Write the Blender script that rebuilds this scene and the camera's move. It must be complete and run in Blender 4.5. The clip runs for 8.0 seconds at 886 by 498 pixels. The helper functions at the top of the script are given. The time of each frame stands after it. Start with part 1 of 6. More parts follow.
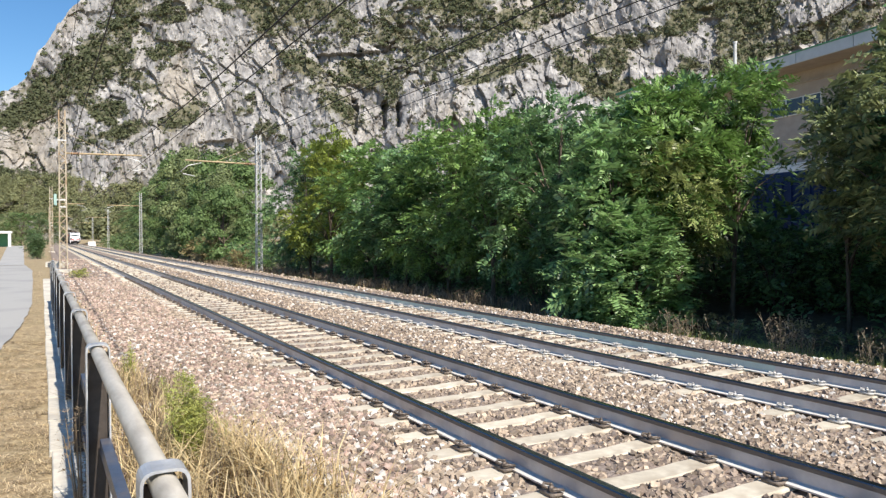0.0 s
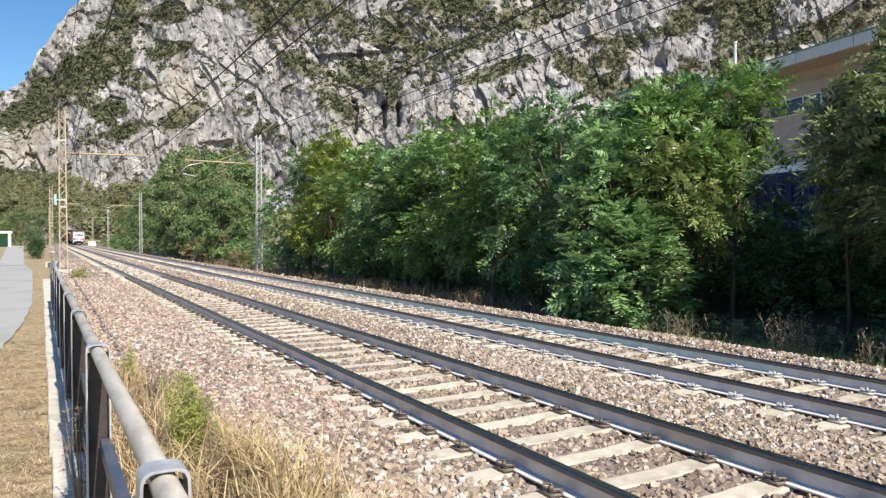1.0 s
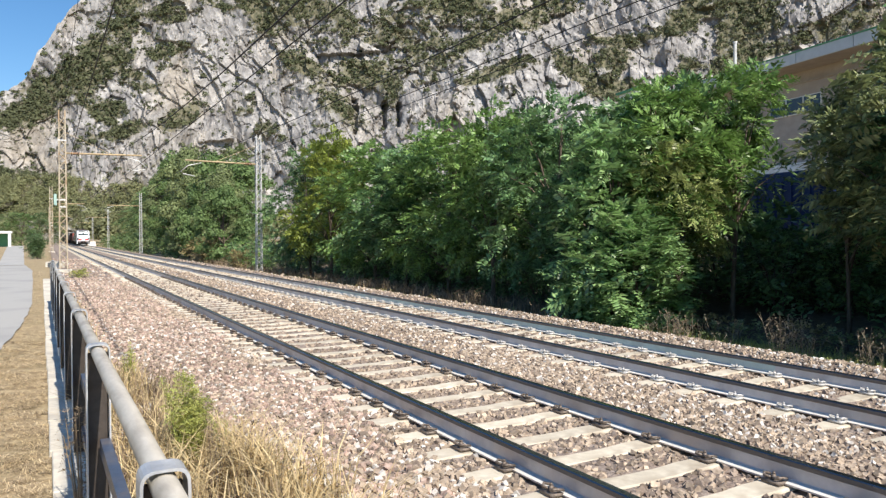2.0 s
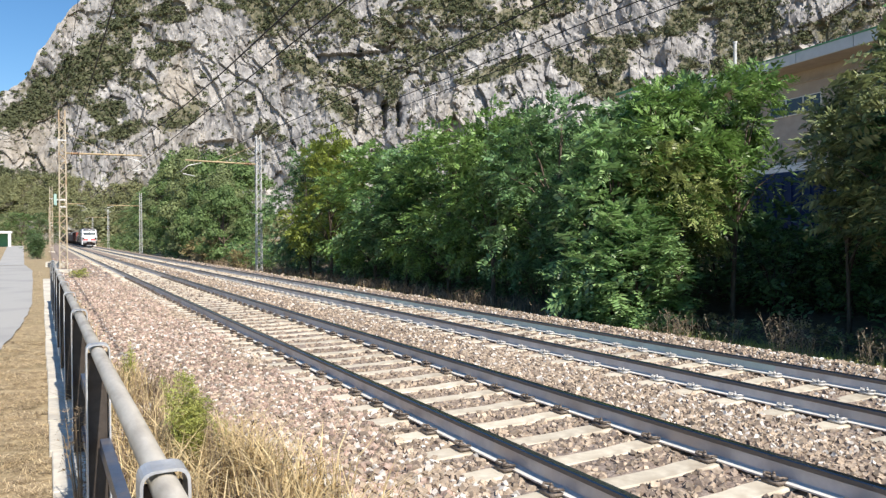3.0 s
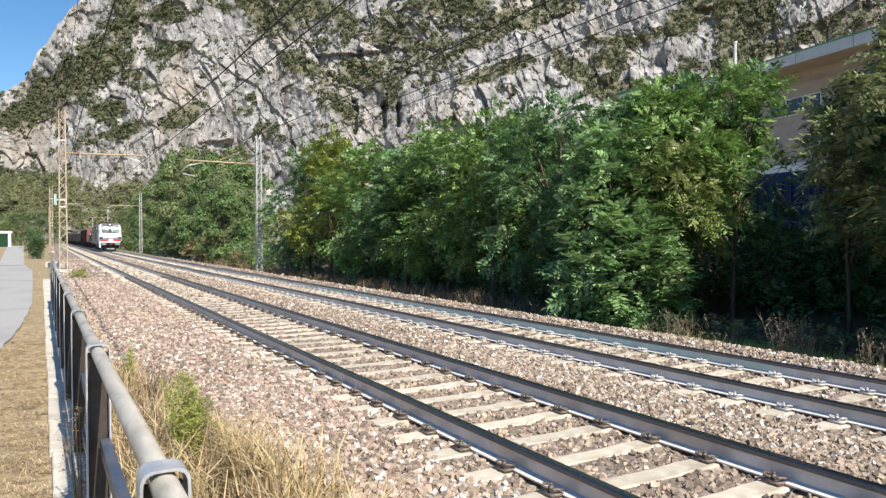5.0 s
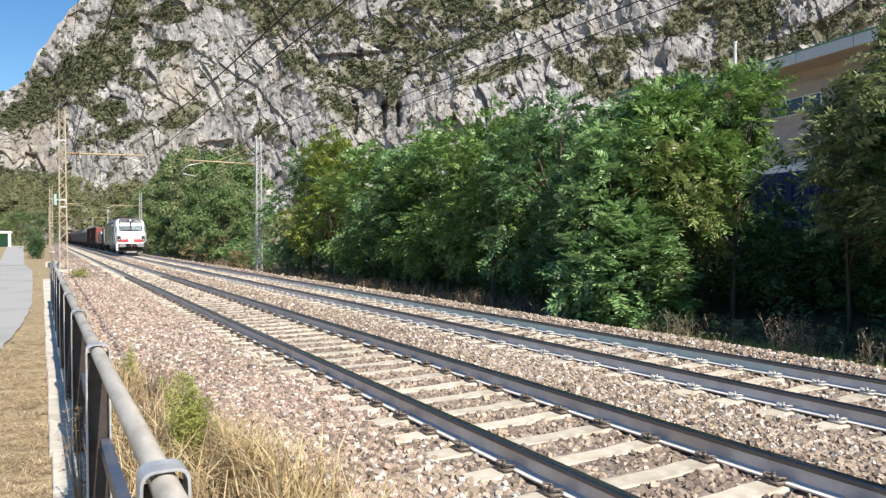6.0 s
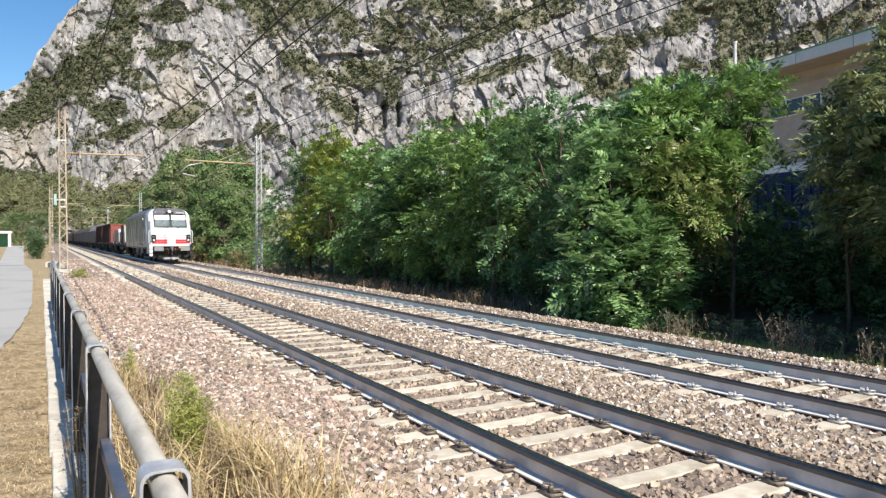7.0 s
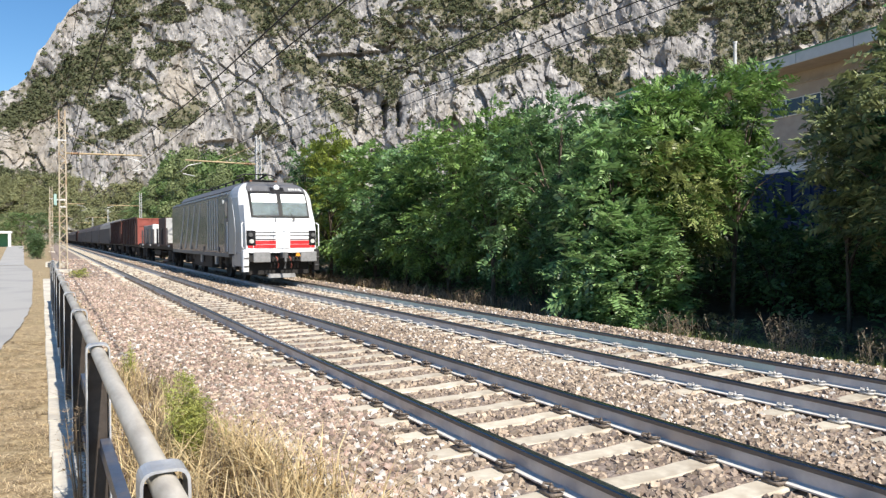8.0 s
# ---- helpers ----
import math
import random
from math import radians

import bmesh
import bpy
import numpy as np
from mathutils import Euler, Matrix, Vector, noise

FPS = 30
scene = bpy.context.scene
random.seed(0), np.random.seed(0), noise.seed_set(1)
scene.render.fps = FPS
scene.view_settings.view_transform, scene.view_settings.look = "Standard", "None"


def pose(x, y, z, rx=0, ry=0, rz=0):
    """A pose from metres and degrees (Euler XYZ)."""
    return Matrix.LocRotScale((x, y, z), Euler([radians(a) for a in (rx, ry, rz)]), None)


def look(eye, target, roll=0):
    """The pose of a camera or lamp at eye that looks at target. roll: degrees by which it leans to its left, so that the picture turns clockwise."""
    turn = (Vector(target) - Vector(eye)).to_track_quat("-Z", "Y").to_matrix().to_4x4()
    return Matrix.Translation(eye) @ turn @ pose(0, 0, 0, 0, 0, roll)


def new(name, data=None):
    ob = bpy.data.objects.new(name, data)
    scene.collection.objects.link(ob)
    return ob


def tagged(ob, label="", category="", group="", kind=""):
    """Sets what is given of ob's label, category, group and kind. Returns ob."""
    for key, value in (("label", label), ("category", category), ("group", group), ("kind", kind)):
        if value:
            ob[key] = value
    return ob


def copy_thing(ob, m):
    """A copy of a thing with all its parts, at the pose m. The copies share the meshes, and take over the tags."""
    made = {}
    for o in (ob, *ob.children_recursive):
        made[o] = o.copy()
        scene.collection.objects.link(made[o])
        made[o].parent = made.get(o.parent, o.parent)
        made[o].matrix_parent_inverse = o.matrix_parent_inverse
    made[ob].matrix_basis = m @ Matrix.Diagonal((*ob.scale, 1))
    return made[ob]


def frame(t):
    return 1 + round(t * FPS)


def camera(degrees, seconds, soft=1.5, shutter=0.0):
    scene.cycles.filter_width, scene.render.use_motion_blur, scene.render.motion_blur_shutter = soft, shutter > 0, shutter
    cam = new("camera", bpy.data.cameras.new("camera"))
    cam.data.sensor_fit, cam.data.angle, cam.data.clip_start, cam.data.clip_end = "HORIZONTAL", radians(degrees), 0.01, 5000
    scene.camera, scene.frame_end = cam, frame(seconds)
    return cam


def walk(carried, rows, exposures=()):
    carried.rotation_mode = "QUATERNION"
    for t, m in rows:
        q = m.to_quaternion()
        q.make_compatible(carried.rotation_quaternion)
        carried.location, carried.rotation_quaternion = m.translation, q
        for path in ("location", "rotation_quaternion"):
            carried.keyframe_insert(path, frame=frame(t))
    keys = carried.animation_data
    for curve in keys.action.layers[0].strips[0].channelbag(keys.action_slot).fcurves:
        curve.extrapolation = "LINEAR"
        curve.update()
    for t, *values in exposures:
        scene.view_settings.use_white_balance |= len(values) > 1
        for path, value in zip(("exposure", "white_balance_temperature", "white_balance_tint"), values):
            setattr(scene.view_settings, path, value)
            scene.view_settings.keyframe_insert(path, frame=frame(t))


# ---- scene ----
import itertools

# ---------------------------------------------------------------- camera
cam = camera(63.30, 8.0, soft=1.35)
EYE = Vector((0.0, 0.0, 1.588))
YAW, TILT = 28.802, -0.93
AIM = EYE + Vector((math.sin(radians(YAW)) * math.cos(radians(TILT)), math.cos(radians(YAW)) * math.cos(radians(TILT)), math.sin(radians(TILT)))) * 10
walk(cam, [(0.0, look(EYE, AIM, -0.23)), (8.0, look(EYE, AIM, -0.23))])

# ---------------------------------------------------------------- light
SUN_EL, SUN_AZ = radians(46.0), radians(175.0)      # azimuth from +y towards +x
world = bpy.data.worlds.new("world")
scene.world = world
world.use_nodes = True
sky = world.node_tree.nodes.new("ShaderNodeTexSky")
sky.sky_type, sky.sun_disc, sky.sun_elevation, sky.sun_rotation = "NISHITA", False, SUN_EL, SUN_AZ
sky.air_density, sky.dust_density, sky.ozone_density = 1.0, 0.25, 3.5
tone = world.node_tree.nodes.new("ShaderNodeHueSaturation")
tone.inputs["Saturation"].default_value = 1.22
world.node_tree.links.new(sky.outputs[0], tone.inputs["Color"])
world.node_tree.links.new(tone.outputs[0], world.node_tree.nodes["Background"].inputs[0])
world.node_tree.nodes["Background"].inputs[1].default_value = 0.10
sun = new("sun", bpy.data.lights.new("sun", "SUN"))
sun.data.energy, sun.data.angle, sun.data.color = 5.15, radians(0.53), (1.0, 0.93, 0.83)
sun_way = Vector((math.sin(SUN_AZ) * math.cos(SUN_EL), math.cos(SUN_AZ) * math.cos(SUN_EL), math.sin(SUN_EL)))
sun.matrix_world = look(sun_way * 50, (0, 0, 0))
scene.view_settings.exposure = 0.52


# ---------------------------------------------------------------- materials
def mat(name, c1, c2, scale=4.0, rough=0.8, metal=0.0, bump=0.3, bscale=None, c3=None, c3scale=None, c3amt=0.5, rnd=0.12, stretch=(1, 1, 1), bdist=0.01, translucent=0.0, spec=0.5, island=0.0, space="Object"):
    m = bpy.data.materials.new(name)
    m.use_nodes = True
    nt = m.node_tree
    n, link = nt.nodes, nt.links.new
    bs = n["Principled BSDF"]
    tc = n.new("ShaderNodeTexCoord")
    mp = n.new("ShaderNodeMapping")
    mp.inputs["Scale"].default_value = stretch
    link(tc.outputs[space], mp.inputs[0])
    no = n.new("ShaderNodeTexNoise")
    no.inputs["Scale"].default_value, no.inputs["Detail"].default_value, no.inputs["Roughness"].default_value = scale, 6, 0.62
    link(mp.outputs[0], no.inputs["Vector"])
    ramp = n.new("ShaderNodeValToRGB")
    ramp.color_ramp.elements[0].position, ramp.color_ramp.elements[1].position = 0.34, 0.66
    ramp.color_ramp.elements[0].color, ramp.color_ramp.elements[1].color = (*c1, 1), (*c2, 1)
    link(no.outputs["Fac"], ramp.inputs[0])
    col = ramp.outputs[0]
    if c3:
        n3 = n.new("ShaderNodeTexNoise")
        n3.inputs["Scale"].default_value, n3.inputs["Detail"].default_value = c3scale or scale * 0.17, 5
        link(mp.outputs[0], n3.inputs["Vector"])
        r3 = n.new("ShaderNodeValToRGB")
        r3.color_ramp.elements[0].position, r3.color_ramp.elements[1].position = 0.48, 0.66
        link(n3.outputs["Fac"], r3.inputs[0])
        mu = n.new("ShaderNodeMath")
        mu.operation = "MULTIPLY"
        mu.inputs[1].default_value = c3amt
        link(r3.outputs[0], mu.inputs[0])
        mx = n.new("ShaderNodeMix")
        mx.data_type = "RGBA"
        link(mu.outputs[0], mx.inputs["Factor"])
        link(col, mx.inputs[6])
        mx.inputs[7].default_value = (*c3, 1)
        col = mx.outputs[2]
    if rnd or island:
        if island:
            inf = n.new("ShaderNodeNewGeometry")
            src = inf.outputs["Random Per Island"]
        else:
            inf = n.new("ShaderNodeObjectInfo")
            src = inf.outputs["Random"]
        amt = island or rnd
        mr = n.new("ShaderNodeMapRange")
        mr.inputs["To Min"].default_value, mr.inputs["To Max"].default_value = 1 - amt, 1 + amt
        link(src, mr.inputs["Value"])
        hs = n.new("ShaderNodeHueSaturation")
        link(mr.outputs[0], hs.inputs["Value"])
        link(col, hs.inputs["Color"])
        col = hs.outputs[0]
    link(col, bs.inputs["Base Color"])
    bs.inputs["Roughness"].default_value, bs.inputs["Metallic"].default_value = rough, metal
    bs.inputs["Specular IOR Level"].default_value = spec
    if bump:
        nb = n.new("ShaderNodeTexNoise")
        nb.inputs["Scale"].default_value, nb.inputs["Detail"].default_value = bscale or scale * 3, 5
        link(mp.outputs[0], nb.inputs["Vector"])
        bu = n.new("ShaderNodeBump")
        bu.inputs["Strength"].default_value, bu.inputs["Distance"].default_value = bump, bdist
        link(nb.outputs["Fac"], bu.inputs["Height"])
        link(bu.outputs[0], bs.inputs["Normal"])
    if translucent:
        tr = n.new("ShaderNodeBsdfTranslucent")
        link(col, tr.inputs["Color"])
        ms = n.new("ShaderNodeMixShader")
        ms.inputs[0].default_value = translucent
        link(bs.outputs[0], ms.inputs[1])
        link(tr.outputs[0], ms.inputs[2])
        link(ms.outputs[0], n["Material Output"].inputs[0])
    return m


M = {}
M["asphalt"] = mat("asphalt", (0.33, 0.32, 0.30), (0.40, 0.39, 0.37), 60, 0.9, bump=0.4, c3=(0.24, 0.24, 0.24), c3scale=0.5, bdist=0.004)
M["concrete"] = mat("concrete", (0.52, 0.47, 0.385), (0.64, 0.59, 0.495), 14, 0.9, bump=0.4, c3=(0.33, 0.30, 0.26), c3scale=2.2, bdist=0.006)
M["sleeper"] = mat("sleeper_concrete", (0.47, 0.415, 0.325), (0.61, 0.55, 0.44), 9, 0.92, bump=0.5, c3=(0.30, 0.24, 0.17), c3scale=3.0, rnd=0.14, bdist=0.005)
M["ground"] = mat("dry_grass_ground", (0.20, 0.142, 0.075), (0.47, 0.37, 0.22), 7, 1.0, bump=0.9, c3=(0.17, 0.15, 0.07), c3scale=0.6, c3amt=0.35, rnd=0, bdist=0.03, bscale=30)
M["ballast_bed"] = mat("ballast_bed", (0.17, 0.132, 0.108), (0.36, 0.295, 0.25), 22, 0.95, bump=1.0, bscale=26, c3=(0.22, 0.15, 0.11), c3scale=0.4, rnd=0, bdist=0.04)
M["rail"] = mat("rail_steel_side", (0.50, 0.50, 0.53), (0.62, 0.61, 0.63), 7, 0.42, 0.45, bump=0.15, c3=(0.40, 0.31, 0.24), c3scale=1.2, rnd=0)
M["rail_teal"] = mat("rail_steel_greenish", (0.42, 0.54, 0.55), (0.52, 0.64, 0.65), 7, 0.42, 0.45, bump=0.15, c3=(0.44, 0.46, 0.46), c3scale=1.2, rnd=0)
M["rail_top"] = mat("rail_polished_top", (0.25, 0.235, 0.22), (0.34, 0.325, 0.31), 12, 0.25, 1.0, bump=0.05, rnd=0, stretch=(4, 0.3, 1))
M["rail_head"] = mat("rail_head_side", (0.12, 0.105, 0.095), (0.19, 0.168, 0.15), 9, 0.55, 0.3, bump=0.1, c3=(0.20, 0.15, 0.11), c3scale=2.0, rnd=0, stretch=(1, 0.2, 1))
# Paler than the web: sunlight on the foot is put into its colour.
M["rail_foot_sunlit"] = mat("rail_foot_sunlit", (0.58, 0.55, 0.50), (0.72, 0.69, 0.64), 12, 0.75, 0.0, bump=0.2, rnd=0)
M["clip"] = mat("clip_steel", (0.10, 0.075, 0.055), (0.24, 0.20, 0.17), 40, 0.6, 0.4, bump=0.3)
M["clip_pale"] = mat("clip_pale_steel", (0.40, 0.39, 0.37), (0.62, 0.60, 0.57), 40, 0.5, 0.2, bump=0.3)
M["fence"] = mat("fence_paint", (0.055, 0.045, 0.038), (0.085, 0.07, 0.06), 20, 0.5, 0.25, bump=0.2, c3=(0.05, 0.03, 0.02), c3scale=6)
M["fence_tube"] = mat("fence_tube_steel", (0.50, 0.455, 0.38), (0.63, 0.58, 0.49), 16, 0.55, 0.0, bump=0.15, c3=(0.30, 0.25, 0.19), c3scale=9, c3amt=0.8, stretch=(1, 0.35, 1))
M["fence_bar"] = mat("fence_bar_paint", (0.030, 0.052, 0.095), (0.05, 0.075, 0.125), 18, 0.4, 0.0, bump=0.1, c3=(0.16, 0.13, 0.11), c3scale=5)
M["galv"] = mat("galvanised_steel", (0.52, 0.52, 0.50), (0.66, 0.66, 0.63), 12, 0.5, 0.3, bump=0.1, c3=(0.36, 0.30, 0.24), c3scale=2)
M["hoop"] = mat("hoop_steel", (0.42, 0.43, 0.44), (0.54, 0.55, 0.56), 20, 0.45, 0.3, bump=0.1, c3=(0.26, 0.23, 0.20), c3scale=4)
M["rust"] = mat("rusty_painted_steel", (0.38, 0.32, 0.23), (0.52, 0.46, 0.36), 3, 0.7, 0.0, bump=0.2, c3=(0.32, 0.20, 0.10), c3scale=1.2, c3amt=0.8)
M["rust_arm"] = mat("rust_orange_tube", (0.46, 0.34, 0.19), (0.60, 0.46, 0.28), 6, 0.7, 0.1, bump=0.2)
M["wire"] = mat("wire_copper_dark", (0.010, 0.009, 0.009), (0.020, 0.018, 0.017), 6, 0.75, 0.0, bump=0)
M["insulator"] = mat("insulator_glaze", (0.20, 0.10, 0.06), (0.27, 0.14, 0.08), 6, 0.2, bump=0)
M["bark"] = mat("bark", (0.07, 0.052, 0.038), (0.15, 0.115, 0.085), 14, 0.95, bump=0.8, stretch=(1, 1, 0.3), bdist=0.02)
LEAF = [mat("leaf_green", (0.126, 0.228, 0.058), (0.228, 0.348, 0.102), 1.3, 0.42, bump=0, island=0.55, translucent=0.30, spec=0.6),
        mat("leaf_dark_green", (0.086, 0.172, 0.068), (0.168, 0.275, 0.108), 1.3, 0.40, bump=0, island=0.6, translucent=0.26, spec=0.5),
        mat("leaf_yellow_green", (0.18, 0.24, 0.045), (0.30, 0.34, 0.07), 1.1, 0.45, bump=0, island=0.5, translucent=0.36, spec=0.5),
        mat("leaf_olive", (0.14, 0.178, 0.072), (0.245, 0.272, 0.12), 1.1, 0.45, bump=0, island=0.5, translucent=0.32, spec=0.5),
        mat("leaf_fresh_green", (0.165, 0.29, 0.105), (0.30, 0.44, 0.18), 1.3, 0.34, bump=0, island=0.6, translucent=0.34, spec=0.7),
        mat("leaf_olive_green", (0.23, 0.28, 0.095), (0.38, 0.42, 0.16), 1.1, 0.42, bump=0, island=0.5, translucent=0.30, spec=0.55)]
M["bush_far"] = mat("hillside_foliage", (0.090, 0.106, 0.056), (0.150, 0.162, 0.090), 0.03, 0.8, bump=0, island=0.35, translucent=0.35, spec=0.2)
# Pale partly for the slight haze, which is put into this colour.
M["wood_far"] = mat("far_woods_foliage_hazed", (0.20, 0.215, 0.108), (0.29, 0.30, 0.16), 0.03, 0.8, bump=0, island=0.25, translucent=0.4, spec=0.2)
M["shrub_brown"] = mat("browning_shrub_leaf", (0.20, 0.165, 0.075), (0.32, 0.27, 0.13), 1.1, 0.7, bump=0, island=0.35, translucent=0.3, spec=0.2)
LEAF_FAR = [mat("far_leaf_green", (0.10, 0.165, 0.055), (0.18, 0.26, 0.095), 0.7, 0.6, bump=0, island=0.3, translucent=0.3, spec=0.3),
            mat("far_leaf_dark_green", (0.085, 0.14, 0.058), (0.15, 0.215, 0.09), 0.7, 0.6, bump=0, island=0.3, translucent=0.28, spec=0.3),
            mat("far_leaf_olive", (0.15, 0.19, 0.078), (0.24, 0.285, 0.125), 0.7, 0.6, bump=0, island=0.3, translucent=0.3, spec=0.3)]
M["straw"] = mat("straw", (0.50, 0.38, 0.20), (0.70, 0.57, 0.34), 3, 0.9, bump=0, island=0.35, translucent=0.3, spec=0.2)
M["dry_stalk"] = mat("dry_stalk", (0.22, 0.16, 0.10), (0.36, 0.28, 0.19), 3, 0.9, bump=0, island=0.35, translucent=0.2, spec=0.2)
M["verge_straw"] = mat("mown_straw", (0.50, 0.39, 0.23), (0.68, 0.55, 0.36), 3, 0.9, bump=0, island=0.35, translucent=0.25, spec=0.2)
M["stalk_grey"] = mat("grey_dead_stalk", (0.25, 0.195, 0.135), (0.36, 0.295, 0.21), 3, 0.9, bump=0, island=0.3, translucent=0.1, spec=0.2)
M["weed"] = mat("weed_green", (0.33, 0.35, 0.09), (0.49, 0.51, 0.17), 4, 0.7, bump=0, island=0.35, translucent=0.35, spec=0.3)
M["stone"] = mat("ballast_stone", (0.25, 0.19, 0.138), (0.45, 0.365, 0.28), 25, 0.92, bump=0.4, island=0.48, bdist=0.004)
M["loco_white"] = mat("loco_white_paint", (0.80, 0.81, 0.82), (0.86, 0.87, 0.88), 2, 0.28, bump=0, c3=(0.66, 0.65, 0.62), c3scale=1.0, c3amt=0.5, rnd=0)
M["loco_silver"] = mat("loco_silver_paint_and_shade", (0.27, 0.29, 0.325), (0.33, 0.35, 0.38), 2, 0.32, 0.15, bump=0, c3=(0.22, 0.225, 0.23), c3scale=0.8, rnd=0)
# Grey paint with the sky's bluish reflection put into its colour.
M["loco_grey"] = mat("loco_grey_paint_sky_tint", (0.054, 0.070, 0.090), (0.080, 0.100, 0.124), 2, 0.22, 0.0, bump=0.03, spec=0.5, c3=(0.16, 0.153, 0.14), c3scale=0.7, rnd=0)
M["loco_stripe"] = mat("loco_pale_stripe", (0.34, 0.35, 0.36), (0.42, 0.43, 0.44), 2, 0.4, bump=0, rnd=0)
M["loco_roof"] = mat("loco_roof_grey", (0.10, 0.10, 0.105), (0.14, 0.14, 0.145), 3, 0.5, bump=0.05, rnd=0)
M["loco_red"] = mat("loco_red_paint", (0.60, 0.035, 0.04), (0.68, 0.05, 0.05), 3, 0.3, bump=0, rnd=0)
M["black"] = mat("black_steel", (0.010, 0.0095, 0.009), (0.022, 0.02, 0.019), 6, 0.7, bump=0.2, rnd=0.1)
M["underframe"] = mat("underframe_dirt", (0.024, 0.019, 0.016), (0.05, 0.04, 0.032), 5, 0.8, bump=0.3)
M["buffer"] = mat("buffer_grey", (0.085, 0.085, 0.085), (0.13, 0.13, 0.13), 8, 0.6, 0.2, bump=0.1)
M["buffer_plate"] = mat("buffer_plate_grey", (0.18, 0.18, 0.18), (0.26, 0.26, 0.26), 8, 0.6, 0.1, bump=0.1)
M["seal"] = mat("dark_window_surround", (0.012, 0.012, 0.013), (0.018, 0.018, 0.019), 6, 0.6, bump=0, rnd=0, spec=0.2)
M["blind"] = mat("white_sunblind", (0.82, 0.83, 0.84), (0.86, 0.87, 0.88), 4, 0.7, bump=0, rnd=0)
M["cab_dark"] = mat("cab_interior", (0.028, 0.040, 0.046), (0.07, 0.092, 0.10), 3, 0.8, bump=0, rnd=0)
M["lens"] = mat("lamp_glass", (0.50, 0.50, 0.46), (0.66, 0.65, 0.60), 4, 0.12, bump=0, rnd=0)
M["amber"] = mat("amber_mark", (0.75, 0.30, 0.03), (0.85, 0.38, 0.05), 4, 0.4, bump=0, rnd=0)
M["wagon_brown"] = mat("wagon_brown_paint", (0.052, 0.022, 0.017), (0.085, 0.036, 0.027), 3, 0.7, bump=0.2, c3=(0.035, 0.025, 0.02), c3scale=0.8)
M["wagon_red"] = mat("wagon_red_paint", (0.24, 0.058, 0.042), (0.32, 0.08, 0.058), 3, 0.65, bump=0.2, c3=(0.12, 0.05, 0.038), c3scale=0.9)
M["wagon_dark"] = mat("wagon_dark_paint", (0.04, 0.034, 0.037), (0.065, 0.056, 0.06), 3, 0.7, bump=0.2, c3=(0.05, 0.045, 0.04), c3scale=0.8)
M["wagon_grey"] = mat("wagon_grey_cover", (0.15, 0.15, 0.15), (0.22, 0.22, 0.215), 2, 0.65, bump=0.2, c3=(0.18, 0.17, 0.16), c3scale=0.6)
M["load_white"] = mat("white_load_panel", (0.42, 0.42, 0.41), (0.62, 0.62, 0.60), 3, 0.6, bump=0.05)
M["wall_beige"] = mat("building_plaster", (0.38, 0.325, 0.285), (0.45, 0.39, 0.345), 1.5, 0.9, bump=0.2, c3=(0.34, 0.29, 0.25), c3scale=0.4, rnd=0)
M["fascia"] = mat("fascia_panel", (0.50, 0.52, 0.53), (0.58, 0.60, 0.61), 1.5, 0.5, bump=0.05, rnd=0.05)
M["trim_green"] = mat("green_roof_trim", (0.06, 0.22, 0.10), (0.09, 0.30, 0.14), 2, 0.5, bump=0, rnd=0)
M["white_wall"] = mat("white_wall_paint", (0.70, 0.70, 0.68), (0.80, 0.80, 0.78), 2, 0.8, bump=0.1, rnd=0)
M["pale_green"] = mat("pale_green_paint", (0.27, 0.42, 0.37), (0.36, 0.50, 0.45), 3, 0.6, bump=0.05)
M["blue"] = mat("blue_container_paint", (0.006, 0.019, 0.085), (0.010, 0.027, 0.115), 2, 0.5, bump=0.1, rnd=0)


def glass_mat(name, tint, rough=0.03):
    m = bpy.data.materials.new(name)
    m.use_nodes = True
    bs = m.node_tree.nodes["Principled BSDF"]
    bs.inputs["Base Color"].default_value = (*tint, 1)
    bs.inputs["Roughness"].default_value = rough
    bs.inputs["Transmission Weight"].default_value = 1.0
    bs.inputs["IOR"].default_value = 1.3
    return m


M["glass"] = glass_mat("clear_glass", (0.95, 0.98, 0.98), 0.004)
M["glass_dark"] = mat("tinted_window_glass", (0.02, 0.028, 0.035), (0.035, 0.045, 0.055), 1, 0.08, bump=0, rnd=0)


